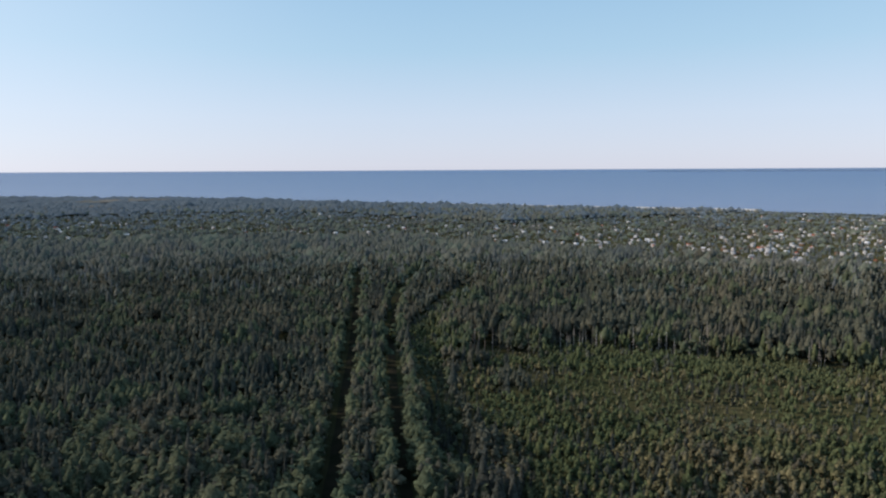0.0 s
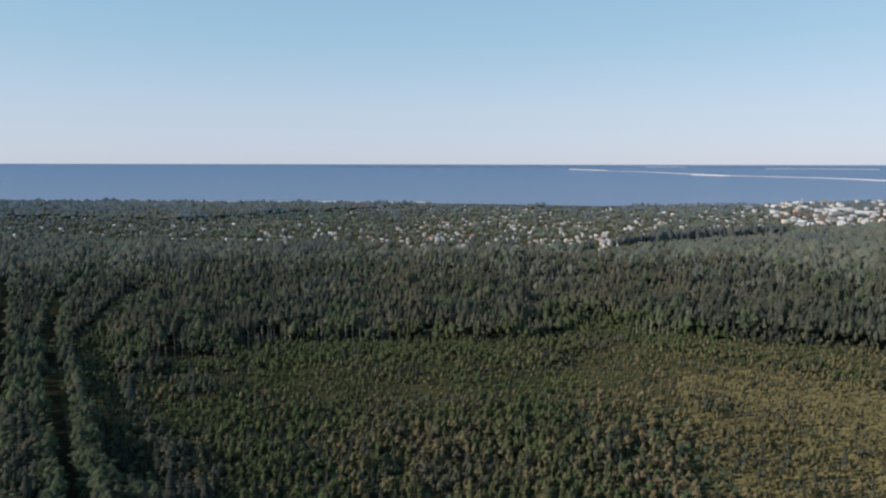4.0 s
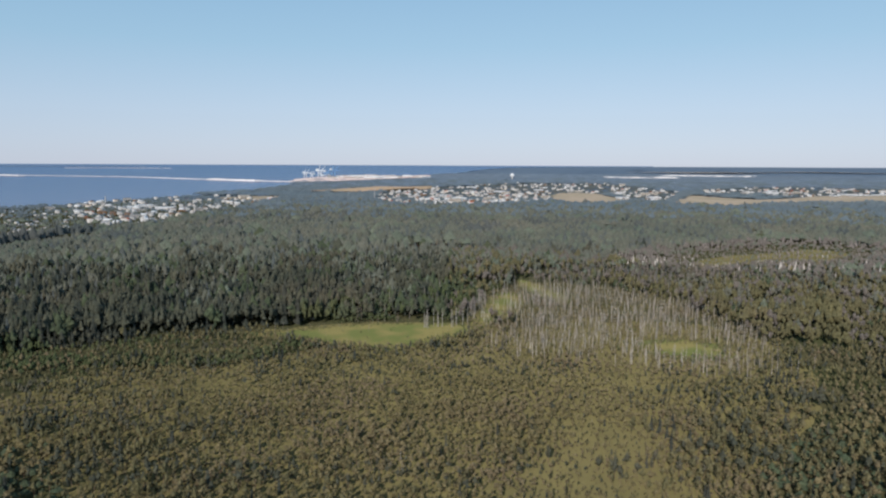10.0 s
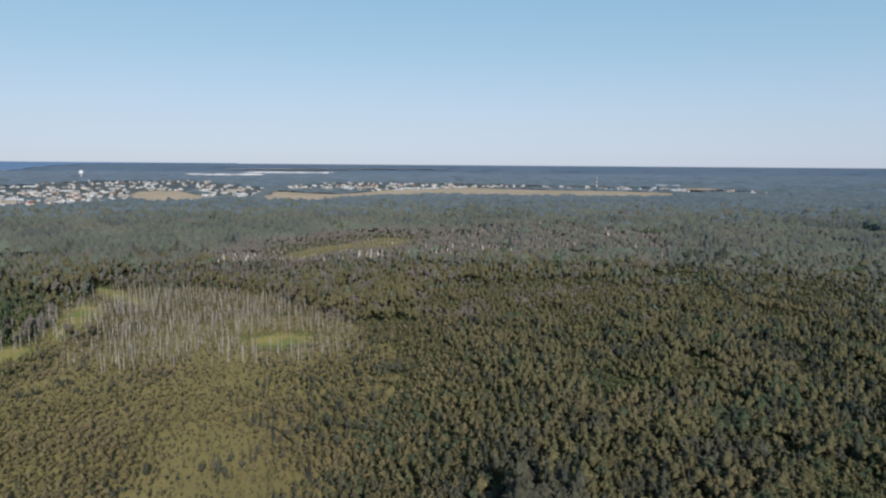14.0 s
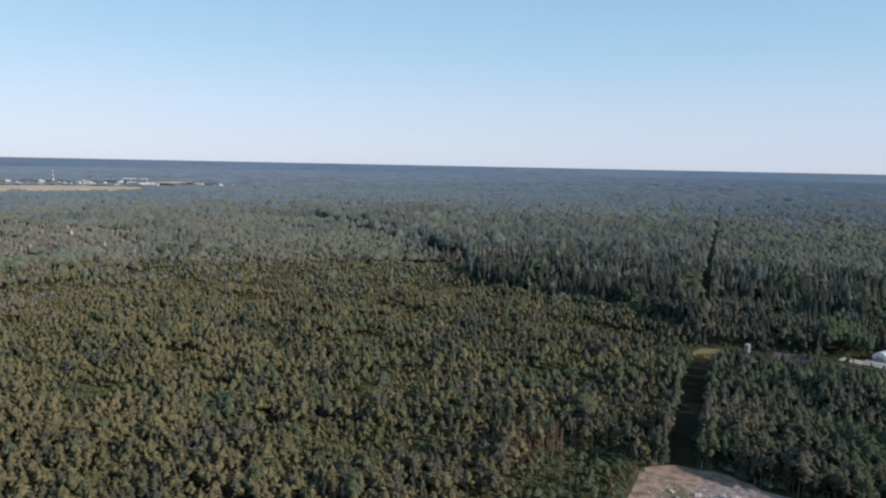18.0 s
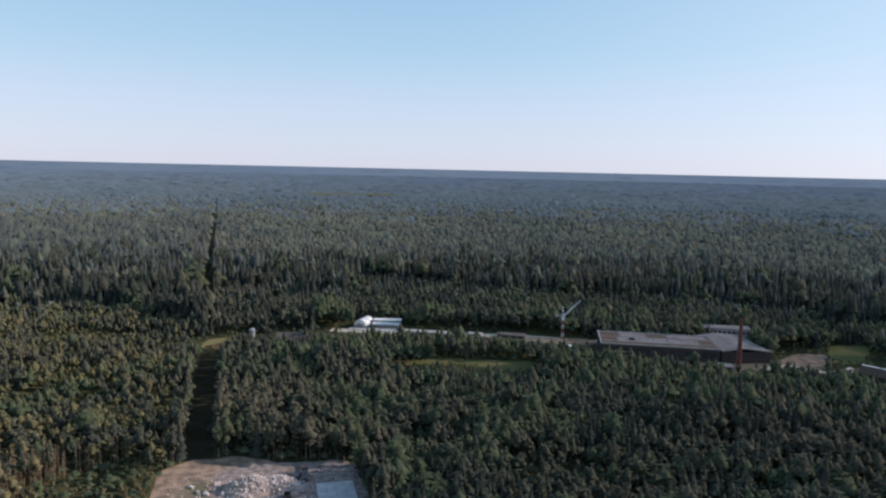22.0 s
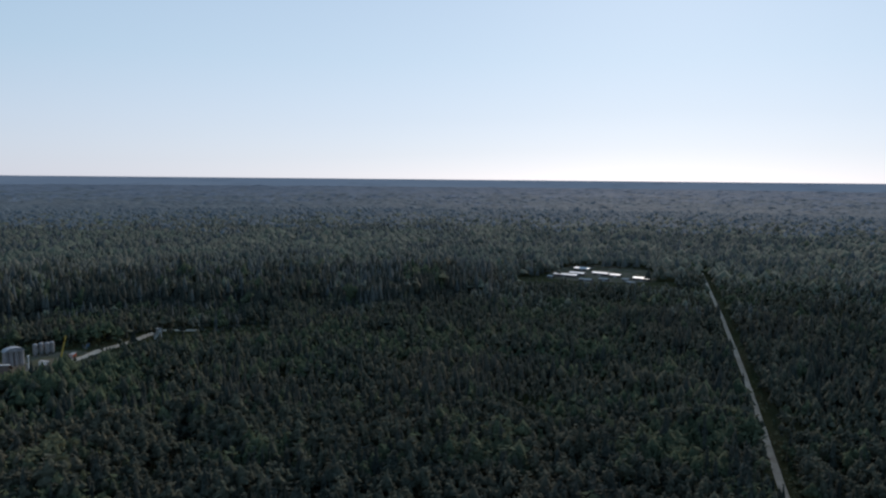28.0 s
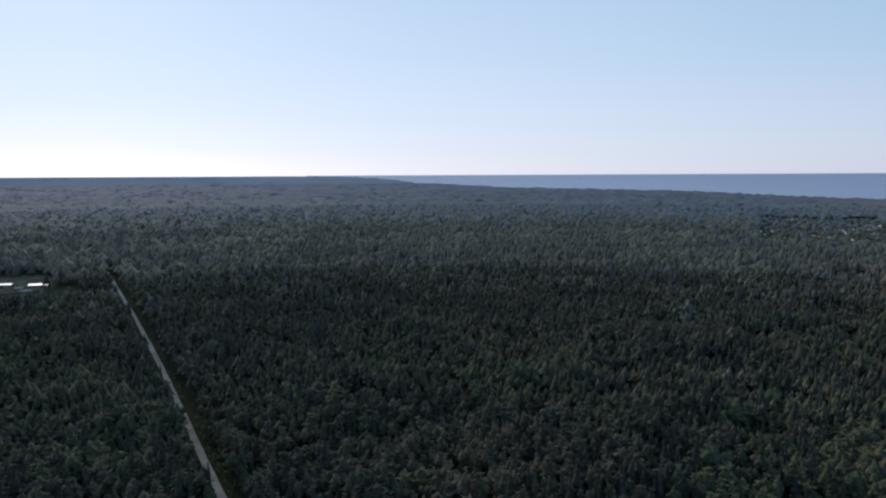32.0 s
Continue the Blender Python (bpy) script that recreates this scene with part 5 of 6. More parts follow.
def works_hall():
    m, L = site(*[(-185, -430), (-256, -406)])
    Dp = 36.0
    top = put(tagged(new("factory_hall"), "long dark brick factory hall with a patched flat roof", "factory"), m)
    part("wall", boxes((0, L, 0, 0.5, 0, 8.2), (0, L, Dp - 0.5, Dp, 0, 8.2), (0, 0.5, 0.5, Dp - 0.5, 0, 8.2), (L - 0.5, L, 0.5, Dp - 0.5, 0, 8.2)), DARKWALL, top)
    part("roof", boxes((0.5, L - 0.5, 0.5, Dp - 0.5, 7.9, 8.6)), ROOF, top, "patched grey-brown roofing felt")
    part("parapet", boxes((-0.2, L + 0.2, -0.2, 0.5, 8.2, 9.1), (-0.2, L + 0.2, Dp - 0.5, Dp + 0.2, 8.2, 9.1)), CONCRETE, top, "pale concrete coping")
    part("parapet", boxes((-0.2, 0.5, 0.5, Dp - 0.5, 8.2, 9.1)), CONCRETE, top)
    part("roof_hatch", boxes((L * 0.26, L * 0.26 + 3.4, 13, 16, 8.6, 9.8)), DARKMETAL, top, "dark open roof hatch")
    part("roof_seam", boxes((2, L - 2, 8.2, 8.7, 8.6, 8.95)), CONCRETE, top, "pale raised roof joint")
    part("roof_panel", boxes((L * 0.19, L * 0.42, 22.4, 34, 8.6, 8.68)), PALEFELT, top, "pale relaid roof panel")
    part("roof_panel", boxes((L * 0.16, L * 0.86, 9.4, 21.8, 8.6, 8.68)), PALEFELT, top, "pale grey stretch of roofing felt")
    part("roof_patch", boxes((L * 0.02, L * 0.18, 24, 34, 8.6, 8.68)), BROWNROOF, top, "rusty brown roof patch")
    part("roof_patch", boxes((L * 0.03, L * 0.15, 10, 20, 8.6, 8.68)), BROWNROOF, top)
    part("roof_patch", boxes((L * 0.44, L * 0.60, 24, 34, 8.6, 8.68)), BROWNROOF, top)
    part("roof_patch", boxes((L * 0.88, L * 0.98, 10, 21, 8.6, 8.68)), BROWNROOF, top)
    part("roof_patch", boxes((L * 0.62, L * 0.95, 25, 34, 8.6, 8.68)), PALEFELT, top)
    part("roof_edge", boxes((0.6, L - 0.6, 0.6, 7.6, 8.6, 8.72)), BROWNROOF, top, "rusty brown strip along the eaves")
    for k in range(5):
        part("vent", boxes((L * (0.35 + 0.12 * k), L * (0.35 + 0.12 * k) + 1.1, 17, 18.1, 8.6, 9.5)), STEEL, top)
    windows(top, 2, L - 2, 14, 0, 2.5, 6.0)
    part("door", boxes((L * 0.45, L * 0.45 + 4, -0.1, 0.02, 0, 2.3)), STEEL, top)


def works_wing():
    m, L = site(*[(-257, -405), (-289, -401)])
    Dp = 44.0
    top = put(tagged(new("factory_wing"), "cross wing of the old factory with a low pitched roof", "factory"), m)
    part("wall", boxes((0.6, L, 0, 0.5, 0, 7.4), (0.6, L, Dp - 0.5, Dp, 0, 7.4), (L - 0.5, L, 0.5, Dp - 0.5, 0, 7.4), (0.6, 1.1, 0.5, Dp - 0.5, 0, 7.4)), DARKWALL, top)
    bm = bmesh.new()
    prof = [(0.3, 7.4), (L * 0.45, 9.3), (L + 0.5, 7.2), (L + 0.5, 7.7), (L * 0.45, 9.8), (0.3, 7.9)]
    f, g = [bm.verts.new((x, -0.5, z)) for x, z in prof], [bm.verts.new((x, Dp + 0.5, z)) for x, z in prof]
    for ring, o in ((f, 1), (g, -1)):
        bm.faces.new([ring[i] for i in (0, 1, 4, 5)][::o])
        bm.faces.new([ring[i] for i in (1, 2, 3, 4)][::o])
    for k in range(6):
        bm.faces.new((f[(k + 1) % 6], f[k], g[k], g[(k + 1) % 6]))
    part("roof", bm, PALEFELT, top, "pale grey sheet roof with worn seams")
    for k in range(1, 8):
        part("roof_rib", boxes((L * 0.55, L * 0.58, k * Dp / 8, k * Dp / 8 + 1.4, 9.0, 9.7)), STEEL, top)
    windows(top, 3, L - 2, 6, 0, 2.6, 5.4)
    m, L = site(*[(-271, -454), (-303, -443)])
    top = put(tagged(new("factory_block"), "upper grey block behind the factory wing", "factory"), m)
    part("wall", boxes((0, L, 0, 12, 0, 11.4)), CONCRETE, top)
    part("roof", boxes((-0.3, L + 0.3, -0.3, 12.3, 11.4, 12.1)), PALEFELT, top)
    windows(top, 1, L - 1, 10, 0, 8.6, 10.4)
    m, L = site(*[(-238, -388), (-250, -382)])
    top = put(tagged(new("low_shed"), "low shed with a pale flat roof in front of the factory", "shed"), m)
    part("wall", boxes((0, L, 0, 9, 0, 3.6)), DARKWALL, top)
    part("roof", boxes((-0.4, L + 0.4, -0.4, 9.4, 3.6, 4.0)), PALEFELT, top)
    windows(top, 1, L - 1, 4, 0, 1.2, 2.6)


def chimney_stack():
    x, y = (-259, -390)
    top = put(tagged(new("factory_chimney"), "tall tapering red brick factory chimney with a dark crown", "chimney"), spot(x, y))
    for k in range(6):
        z0, z1 = k * 5.5, k * 5.5 + 5.2
        part("shaft_section", bars(((0, 0, z0), (0, 0, z1), 1.75 - 0.16 * k, 1.75 - 0.16 * (k + 0.95), 14)), BRICK, top)
        part("iron_band", bars(((0, 0, z1), (0, 0, z1 + 0.3), 1.68 - 0.16 * k, 1.68 - 0.16 * k, 14)), DARKMETAL, top, "dark iron band")
    part("crown", bars(((0, 0, 33.0), (0, 0, 34.6), 0.95, 1.1, 14)), DARKMETAL, top, "dark sooty crown")
    part("plinth", boxes((-2.3, 2.3, -2.3, 2.3, -0.1, 0.5)), CONCRETE, top)
    part("ladder", bars(((1.75, -0.3, 1), (0.95, -0.2, 33), 0.06), ((1.75, 0.3, 1), (0.95, 0.2, 33), 0.06)), STEEL, top)


def lattice(bm, a, b, w0, w1, n, r):
    """A square lattice boom from a to b."""
    a, b = Vector(a), Vector(b)
    q = (b - a).to_track_quat("Z", "Y")
    corner = [Vector(c) for c in ((-1, -1, 0), (1, -1, 0), (1, 1, 0), (-1, 1, 0))]
    lev = [[a.lerp(b, k / n) + q @ (c * (w0 + (w1 - w0) * k / n) / 2) for c in corner] for k in range(n + 1)]
    for i in range(4):
        bar(bm, lev[0][i], lev[n][i], r, r * 0.8)
    for k in range(n):
        for i in range(4):
            j = (i + 1) % 4
            bar(bm, lev[k][i], lev[k + 1][j], r * 0.55)
            bar(bm, lev[k + 1][i], lev[k + 1][j], r * 0.5)
    return bm


def tower_crane():
    x, y = (-173, -471)
    top = put(tagged(new("tower_crane"), "small tower crane with a red and white mast and raised jib", "crane"), spot(x, y, float(bearing(x, y))))
    for k in range(6):
        part("mast_section", lattice(bmesh.new(), (0, 0, 3 * k), (0, 0, 3 * k + 3), 1.7, 1.7, 2, 0.16), REDSTEEL if k % 2 == 0 else WHITE, top, "red lattice" if k % 2 == 0 else "white lattice")
    part("cab", boxes((-0.9, 0.9, -2.1, -0.9, 15.6, 17.8)), WHITE, top, "white driver's cab")
    part("turntable", bars(((0, 0, 17.9), (0, 0, 18.5), 1.6, 1.6, 10)), STEEL, top)
    part("peak", lattice(bmesh.new(), (0, 0, 18.4), (-0.6, 0, 25.3), 1.4, 0.4, 4, 0.13), WHITE, top)
    part("jib", lattice(bmesh.new(), (0.6, 0.0, 18.6), (11.8, 0, 30.0), 1.1, 0.5, 9, 0.16), WHITE, top, "raised pale lattice jib")
    part("counter_jib", boxes((-5.0, -0.6, -0.7, 0.7, 18.3, 18.7)), STEEL, top)
    part("counterweight", boxes((-5.2, -3.6, -0.9, 0.9, 17.2, 18.6)), CONCRETE, top)
    part("stay", bars(((-0.6, 0, 25.2), (11.5, 0, 29.8), 0.05)), STEEL, top)
    part("stay", bars(((-0.6, 0, 25.2), (-4.8, 0, 18.7), 0.05)), STEEL, top)
    part("base", boxes((-2.4, 2.4, -2.4, 2.4, -0.05, 0.6)), CONCRETE, top)


def vault(bm, x0, x1, y0, y1, z0, rise, n=12):
    rows = []
    for y in (y0, y1):
        ring = []
        for k in range(n + 1):
            a = math.pi * k / n
            ring.append(bm.verts.new(((x0 + x1) / 2 - math.cos(a) * (x1 - x0) / 2, y, z0 + math.sin(a) * rise)))
        rows.append(ring)
    for k in range(n):
        bm.faces.new((rows[0][k], rows[1][k], rows[1][k + 1], rows[0][k + 1]))
    bm.faces.new(rows[0])
    bm.faces.new(rows[1][::-1])
    bm.faces.new((rows[0][0], rows[0][n], rows[1][n], rows[1][0]))
    return bm


def sheds():
    m, L = site(*[(-27, -526), (-38, -523)])
    top = put(tagged(new("arched_hangar"), "white arched metal hangar beside the road", "hangar"), m @ pose(1.5, 0, 0, 0, 0, -12) @ Matrix.Diagonal((0.85, 1, 1, 1)))
    part("vault", vault(bmesh.new(), 0, L, 0, 15, 2.2, 4.4), WHITE, top)
    part("side_wall", boxes((0, L, 0.1, 14.9, 0, 2.3)), CONCRETE, top)
    part("gate", boxes((L * 0.28, L * 0.72, -0.08, 0.06, 0, 3.6)), STEEL, top, "grey sliding gate")
    for k in range(1, 7):
        part("rib", vault(bmesh.new(), -0.15, L + 0.15, k * 2.1, k * 2.1 + 0.2, 2.2, 4.55), STEEL, top)
    m, L = site(*[(-42, -522), (-62, -518)])
    top = put(tagged(new("workshop"), "long low workshop with a white stepped roof", "workshop"), m)
    part("wall", boxes((0, L, 0, 14, 0, 3.2)), PLASTER, top)
    part("lower_roof", boxes((-0.4, L + 0.4, -0.6, 7.0, 3.2, 3.5)), WHITE, top)
    part("clerestory", boxes((0, L, 7.1, 14, 3.2, 4.7)), GREYROOF, top, "grey clerestory band")
    part("upper_roof", boxes((-0.4, L + 0.4, 6.6, 14.4, 4.7, 5.0)), WHITE, top)
    windows(top, 1, L - 1, 8, 0, 1.0, 2.4)
    m, L = site(*[(23, -469), (5, -474)])
    top = put(tagged(new("gabled_barn"), "dark-roofed barn with a white gable in the trees", "barn"), m @ Matrix.Translation((L * 0.5, 5, 0)) @ pose(0, 0, 0, 0, 0, 68))
    part("wall", gable_wall(13, 20, 3.4, 8.4), PLASTER, top)
    part("roof", gable(bmesh.new(), 13, 20, 3.4, 8.5, 0.6), ROOF, top, "dark weathered roof")
    part("door", boxes((-1.6, 1.6, -10.12, -9.98, 0, 3.2)), TIMBER, top)
    for k in (-1, 1):
        part("window", boxes((k * 3.6 - 0.6, k * 3.6 + 0.6, -10.1, -9.98, 1.6, 3.0)), GLASS, top)
    x, y = (42, -482)
    top = put(tagged(new("water_tank"), "grey cylindrical water tank on a steel stand", "tank"), spot(x, y))
    part("drum", bars(((0, 0, 5.0), (0, 0, 10.2), 1.9, 1.9, 14)), STEEL, top)
    part("lid", bars(((0, 0, 10.2), (0, 0, 10.9), 2.0, 0.5, 14)), GREYROOF, top)
    for a in range(4):
        part("leg", bars(((1.5 * math.cos(a * 1.571), 1.5 * math.sin(a * 1.571), -0.05), (1.3 * math.cos(a * 1.571), 1.3 * math.sin(a * 1.571), 5.0), 0.16)), STEEL, top)
    # slabs and low walls along the road
    for i, (p0, p1, h, mat, lab) in enumerate((
            (*[(-23, -518), (-59, -506)], 0.5, CONCRETE, "pale concrete apron beside the hangar"), (*[(-61, -500), (-93, -489)], 2.6, CONCRETE, "long pale concrete garage row"),
            (*[(-109, -493), (-118, -489)], 1.4, CONCRETE, "low grey concrete loading ramp"), (*[(-129, -486), (-147, -478)], 2.2, ROOF, "low grey flat-roofed store"),
            (*[(-164, -449), (-171, -446)], 2.4, WHITE, "white site cabin by the crane"))):
        m, L = site(p0, p1)
        top = put(tagged(new(("concrete_apron", "garage_row", "loading_ramp", "store", "site_cabin")[i]), lab, "outbuilding"), m)
        d = (9, 7, 6, 8, 4)[i]
        part("body", boxes((0, L, 0, d, 0, h)), mat, top)
        if h > 1:
            part("roof", boxes((-0.3, L + 0.3, -0.3, d + 0.3, h, h + 0.3)), WHITE if i == 4 else ROOF if i == 3 else CONCRETE, top)
            windows(top, 0.5, L - 0.5, max(2, int(L / 4)), 0, 0.4, h - 0.5)
    for i in range(9):
        x, y = (-148, -468)
        px, py = x + hr.uniform(-9, 16), y + hr.uniform(-4, 10)
        top = put(tagged(new("panel_stack"), "stack of pale concrete panels in the works yard", "stack", "stacks of panels"), spot(px, py, hr.uniform(0, 180)))
        for k in range(hr.randint(2, 4)):
            part("panel", boxes((-2.6, 2.6, -0.8, 0.8, 0.05 + 0.42 * k, 0.4 + 0.42 * k)), CONCRETE, top)


def concrete_plant():
    m, L = site(*[(-339, -354), (-350, -349)])
    top = put(tagged(new("batching_tower"), "grey concrete-plant bin tower with a rounded top", "plant"), m)
    part("frame", boxes((0, 0.6, 0, 0.6, 0, 5), (L - 0.6, L, 0, 0.6, 0, 5), (0, 0.6, 7.4, 8, 0, 5), (L - 0.6, L, 7.4, 8, 0, 5)), STEEL, top)
    for k in range(4):
        part("bin", bars(((L * (k + 0.5) / 4, 4, 4.6), (L * (k + 0.5) / 4, 4, 13.2), L / 8.2, L / 8.2, 12)), STEEL, top)
        part("bin_cone", bars(((L * (k + 0.5) / 4, 4, 2.4), (L * (k + 0.5) / 4, 4, 4.6), 0.4, L / 8.2, 12)), STEEL, top)
    part("housing", vault(bmesh.new(), 0.5, L - 0.5, 1.5, 7, 13.2, 2.6), STEEL, top)
    part("rail", bars(((0, 0.3, 14.0), (L, 0.3, 14.0), 0.06), ((0, 7.7, 14.0), (L, 7.7, 14.0), 0.06)), STEEL, top)
    m, L = site(*[(-317, -354), (-334, -344)])
    top = put(tagged(new("aggregate_shed"), "dark pitched shed with a pale ridge at the concrete plant", "shed"), m @ Matrix.Translation((L / 2, 7, 0)) @ pose(0, 0, 0, 0, 0, 60))
    part("wall", gable_wall(12, L, 4.6, 8.0), DARKWALL, top)
    part("roof", gable(bmesh.new(), 12, L, 4.6, 8.1, 0.7), BROWNROOF, top)
    part("ridge_cap", boxes((-0.6, 0.6, -L / 2 - 0.7, L / 2 + 0.7, 8.4, 8.75)), WHITE, top, "pale ridge cap")
    for k in range(4):
        x, y = [(-380, -372), (-384, -371), (-386, -368), (-389, -367)][k]
        top = put(tagged(new("cement_silo"), "grey upright cement silo", "silo", "cement silos"), spot(x, y))
        part("drum", bars(((0, 0, 2.2), (0, 0, 8.6), 1.5, 1.5, 12)), STEEL, top)
        part("cone", bars(((0, 0, 0.7), (0, 0, 2.2), 0.3, 1.5, 12)), STEEL, top)
        part("cap", bars(((0, 0, 8.6), (0, 0, 9.2), 1.55, 0.5, 12)), STEEL, top)
        for a in range(4):
            part("leg", bars(((1.2 * math.cos(a * 1.571), 1.2 * math.sin(a * 1.571), -0.05), (1.2 * math.cos(a * 1.571), 1.2 * math.sin(a * 1.571), 2.6), 0.12)), STEEL, top)
    x, y = (-343, -341)
    top = put(tagged(new("floodlight_mast"), "white steel floodlight mast by the plant", "mast"), spot(x, y))
    part("pole", bars(((0, 0, -0.05), (0, 0, 12.0), 0.35, 0.22, 8)), WHITE, top)
    part("lamp_head", boxes((-0.9, 0.9, -0.25, 0.25, 11.8, 12.3)), WHITE, top)
    x, y = (-367, -339)
    top = put(tagged(new("derrick"), "yellow A-frame derrick with a pale jib", "crane"), spot(x, y, float(bearing(x, y))))
    part("leg", bars(((-1.6, -1, -0.05), (1.5, 0, 14.5), 0.4, 0.28)), YELLOW, top)
    part("leg", bars(((-1.6, 1.2, -0.05), (1.5, 0, 14.5), 0.4, 0.28)), YELLOW, top)
    part("jib", lattice(bmesh.new(), (-0.8, 0, 4.5), (2.6, 0, 19.0), 0.9, 0.5, 8, 0.16), YELLOW, top)
    part("winch_house", boxes((-3.2, 0.4, -1.4, 1.4, 0, 2.8)), YELLOW, top)
    for k, (p, mat, lab) in enumerate(zip([(-365, -351), (-386, -348), (-411, -359), (-310, -368), (-325, -376)], (WHITE, REDROOF, BLUE, STEEL, CONCRETE),
                                          ("white site cabin at the plant", "rust-red store at the plant", "blue container at the plant", "grey steel hopper at the plant", "pale concrete bunker at the plant"))):
        top = put(tagged(new("site_container"), lab, "container"), spot(p[0], p[1], hr.uniform(0, 90)))
        part("body", boxes((-3, 3, -1.3, 1.3, 0.1, 2.7)), mat, top)
        part("roof", boxes((-3.1, 3.1, -1.4, 1.4, 2.7, 2.85)), GREYROOF, top)
        part("door", boxes((3.0, 3.08, -1.1, 1.1, 0.2, 2.5)), STEEL, top)
    x, y = (-449, -329)
    top = put(tagged(new("gate_tower"), "narrow white tower beside the road", "building"), spot(x, y))
    part("wall", boxes((-2, 2, -2, 2, 0, 7.4)), PLASTER, top)
    part("roof", boxes((-2.3, 2.3, -2.3, 2.3, 7.4, 7.9)), GREYROOF, top)
    windows(top, -1.6, 1.6, 2, -2, 4.6, 6.2)


def warehouses():
    for p0, p1, d, h in WAREHOUSE_ROWS:
        m, L = site(p0, p1)
        top = put(tagged(new("warehouse"), "low warehouse with a shining pale metal roof" if h > 3 else "low grey store beside the warehouses", "warehouse", "warehouses in the forest"), m)
        part("wall", boxes((0, L, 0, d, 0, h - 0.6)), ROOF, top)
        bm = bmesh.new()
        gable(bm, d, L, h - 0.6, h + 0.5)
        bmesh.ops.transform(bm, matrix=pose(L / 2, d / 2, 0, 0, 0, 90), verts=bm.verts)
        part("roof", bm, WHITE if h > 3 else CONCRETE, top)
        part("door", boxes((L * 0.4, L * 0.4 + 4, -0.1, 0.02, 0, h - 1.0)), STEEL, top)


works_hall()
works_wing()
chimney_stack()
tower_crane()
sheds()
concrete_plant()
warehouses()


# ---------------------------------------------------------------- the rubble yard
def rubble():
    cx, cy = (21, -260)
    for i, (ox, oy, a, b, h) in enumerate(((-3, 0, 11, 8, 5.4), (7, 1, 9, 7, 3.6), (-6, -7, 6, 4, 1.8), (13, -3, 6, 4, 1.4))):
        ca = radians(float(bearing(cx, cy)))
        px, py = cx + ox * math.cos(ca) - oy * math.sin(ca), cy + ox * math.sin(ca) + oy * math.cos(ca)
        top = put(tagged(new("rubble_heap"), "heap of pinkish broken concrete and brick rubble", "rubble heap", "rubble heaps"), spot(px, py, math.degrees(ca)))
        bm, n = bmesh.new(), 22
        rows = []
        for k in range(7):
            f = 1 - k / 6.5
            rows.append([bm.verts.new((a * f * math.cos(2 * math.pi * j / n) * hr.uniform(0.88, 1.1), b * f * math.sin(2 * math.pi * j / n) * hr.uniform(0.88, 1.1),
                                       -0.1 if k == 0 else h * (1 - f ** 1.4) * hr.uniform(0.8, 1.12))) for j in range(n)])
        for r0, r1 in zip(rows, rows[1:]):
            for j in range(n):
                bm.faces.new((r0[j], r0[(j + 1) % n], r1[(j + 1) % n], r1[j]))
        bm.faces.new(rows[-1])
        part("mound", bm, RUBBLE_EARTH, top)
        shapes = []
        for k in range(6):
            q = bmesh.new()
            bmesh.ops.create_icosphere(q, subdivisions=1, radius=0.5)
            for v in q.verts:
                v.co = Vector((v.co.x * hr.uniform(0.6, 1.6), v.co.y * hr.uniform(0.6, 1.3), v.co.z * hr.uniform(0.4, 1.0)))
            me = bpy.data.meshes.new("chunk")
            q.to_mesh(me)
            q.free()
            me.materials.append(RUBBLE)
            shapes.append(me)
        for k in range((290, 240, 90, 80)[i]):
            u, v = hr.gauss(0, 0.45), hr.gauss(0, 0.45)
            r = math.hypot(u, v)
            ob = new("chunk", hr.choice(shapes))
            ob.parent = top
            s = hr.uniform(0.15, 1.0) ** 2 * 1.3 + 0.2
            ob.matrix_basis = Matrix.LocRotScale((a * u, b * v, max(0.05, h * (1 - min(r, 1.3) ** 1.4)) + 0.1 * s), Euler((hr.uniform(0, 3), hr.uniform(0, 3), hr.uniform(0, 3))), (s, s, s))
    crumbs = bmesh.new()
    for k in range(420):
        u, v = hr.uniform(-34, 40), hr.uniform(-16, 14)
        ca = radians(float(bearing(cx, cy)))
        px, py = cx + u * math.cos(ca) - v * math.sin(ca), cy + u * math.sin(ca) + v * math.cos(ca)
        if inside(np.array([px]), np.array([py]), YARD)[0]:
            s = hr.uniform(0.12, 0.5)
            bmesh.ops.create_cube(crumbs, size=s, matrix=Matrix.LocRotScale((px, py, 0.08 + s * 0.2), Euler((hr.uniform(0, 3), hr.uniform(0, 3), 0)), (hr.uniform(0.8, 2), 1, hr.uniform(0.5, 1))))
    tagged(part("rubble_crumbs", crumbs, RUBBLE, None), "small pale crumbs of rubble strewn over the yard", "rubble", kind="stuff")
    for k, p in enumerate([(7, -269), (4, -267)]):
        top = put(tagged(new("dump_truck"), "dark dump truck parked on the yard", "truck", "parked trucks"), spot(p[0], p[1], float(bearing(*p)) + 82 + 10 * k))
        part("chassis", boxes((-3.2, 3.2, -0.9, 0.9, 0.7, 1.0)), DARKMETAL, top)
        part("cab", boxes((1.7, 3.4, -1.15, 1.15, 1.0, 2.9)), DARKMETAL, top)
        part("windscreen", boxes((3.38, 3.44, -1.0, 1.0, 1.9, 2.7)), GLASS, top)
        part("tipper_body", boxes((-3.3, 1.4, -1.2, 1.2, 1.05, 1.25), (-3.3, 1.4, -1.2, -1.1, 1.25, 2.5), (-3.3, 1.4, 1.1, 1.2, 1.25, 2.5), (1.3, 1.4, -1.1, 1.1, 1.25, 2.6), (-3.3, -3.2, -1.1, 1.1, 1.25, 2.4)), STEEL, top)
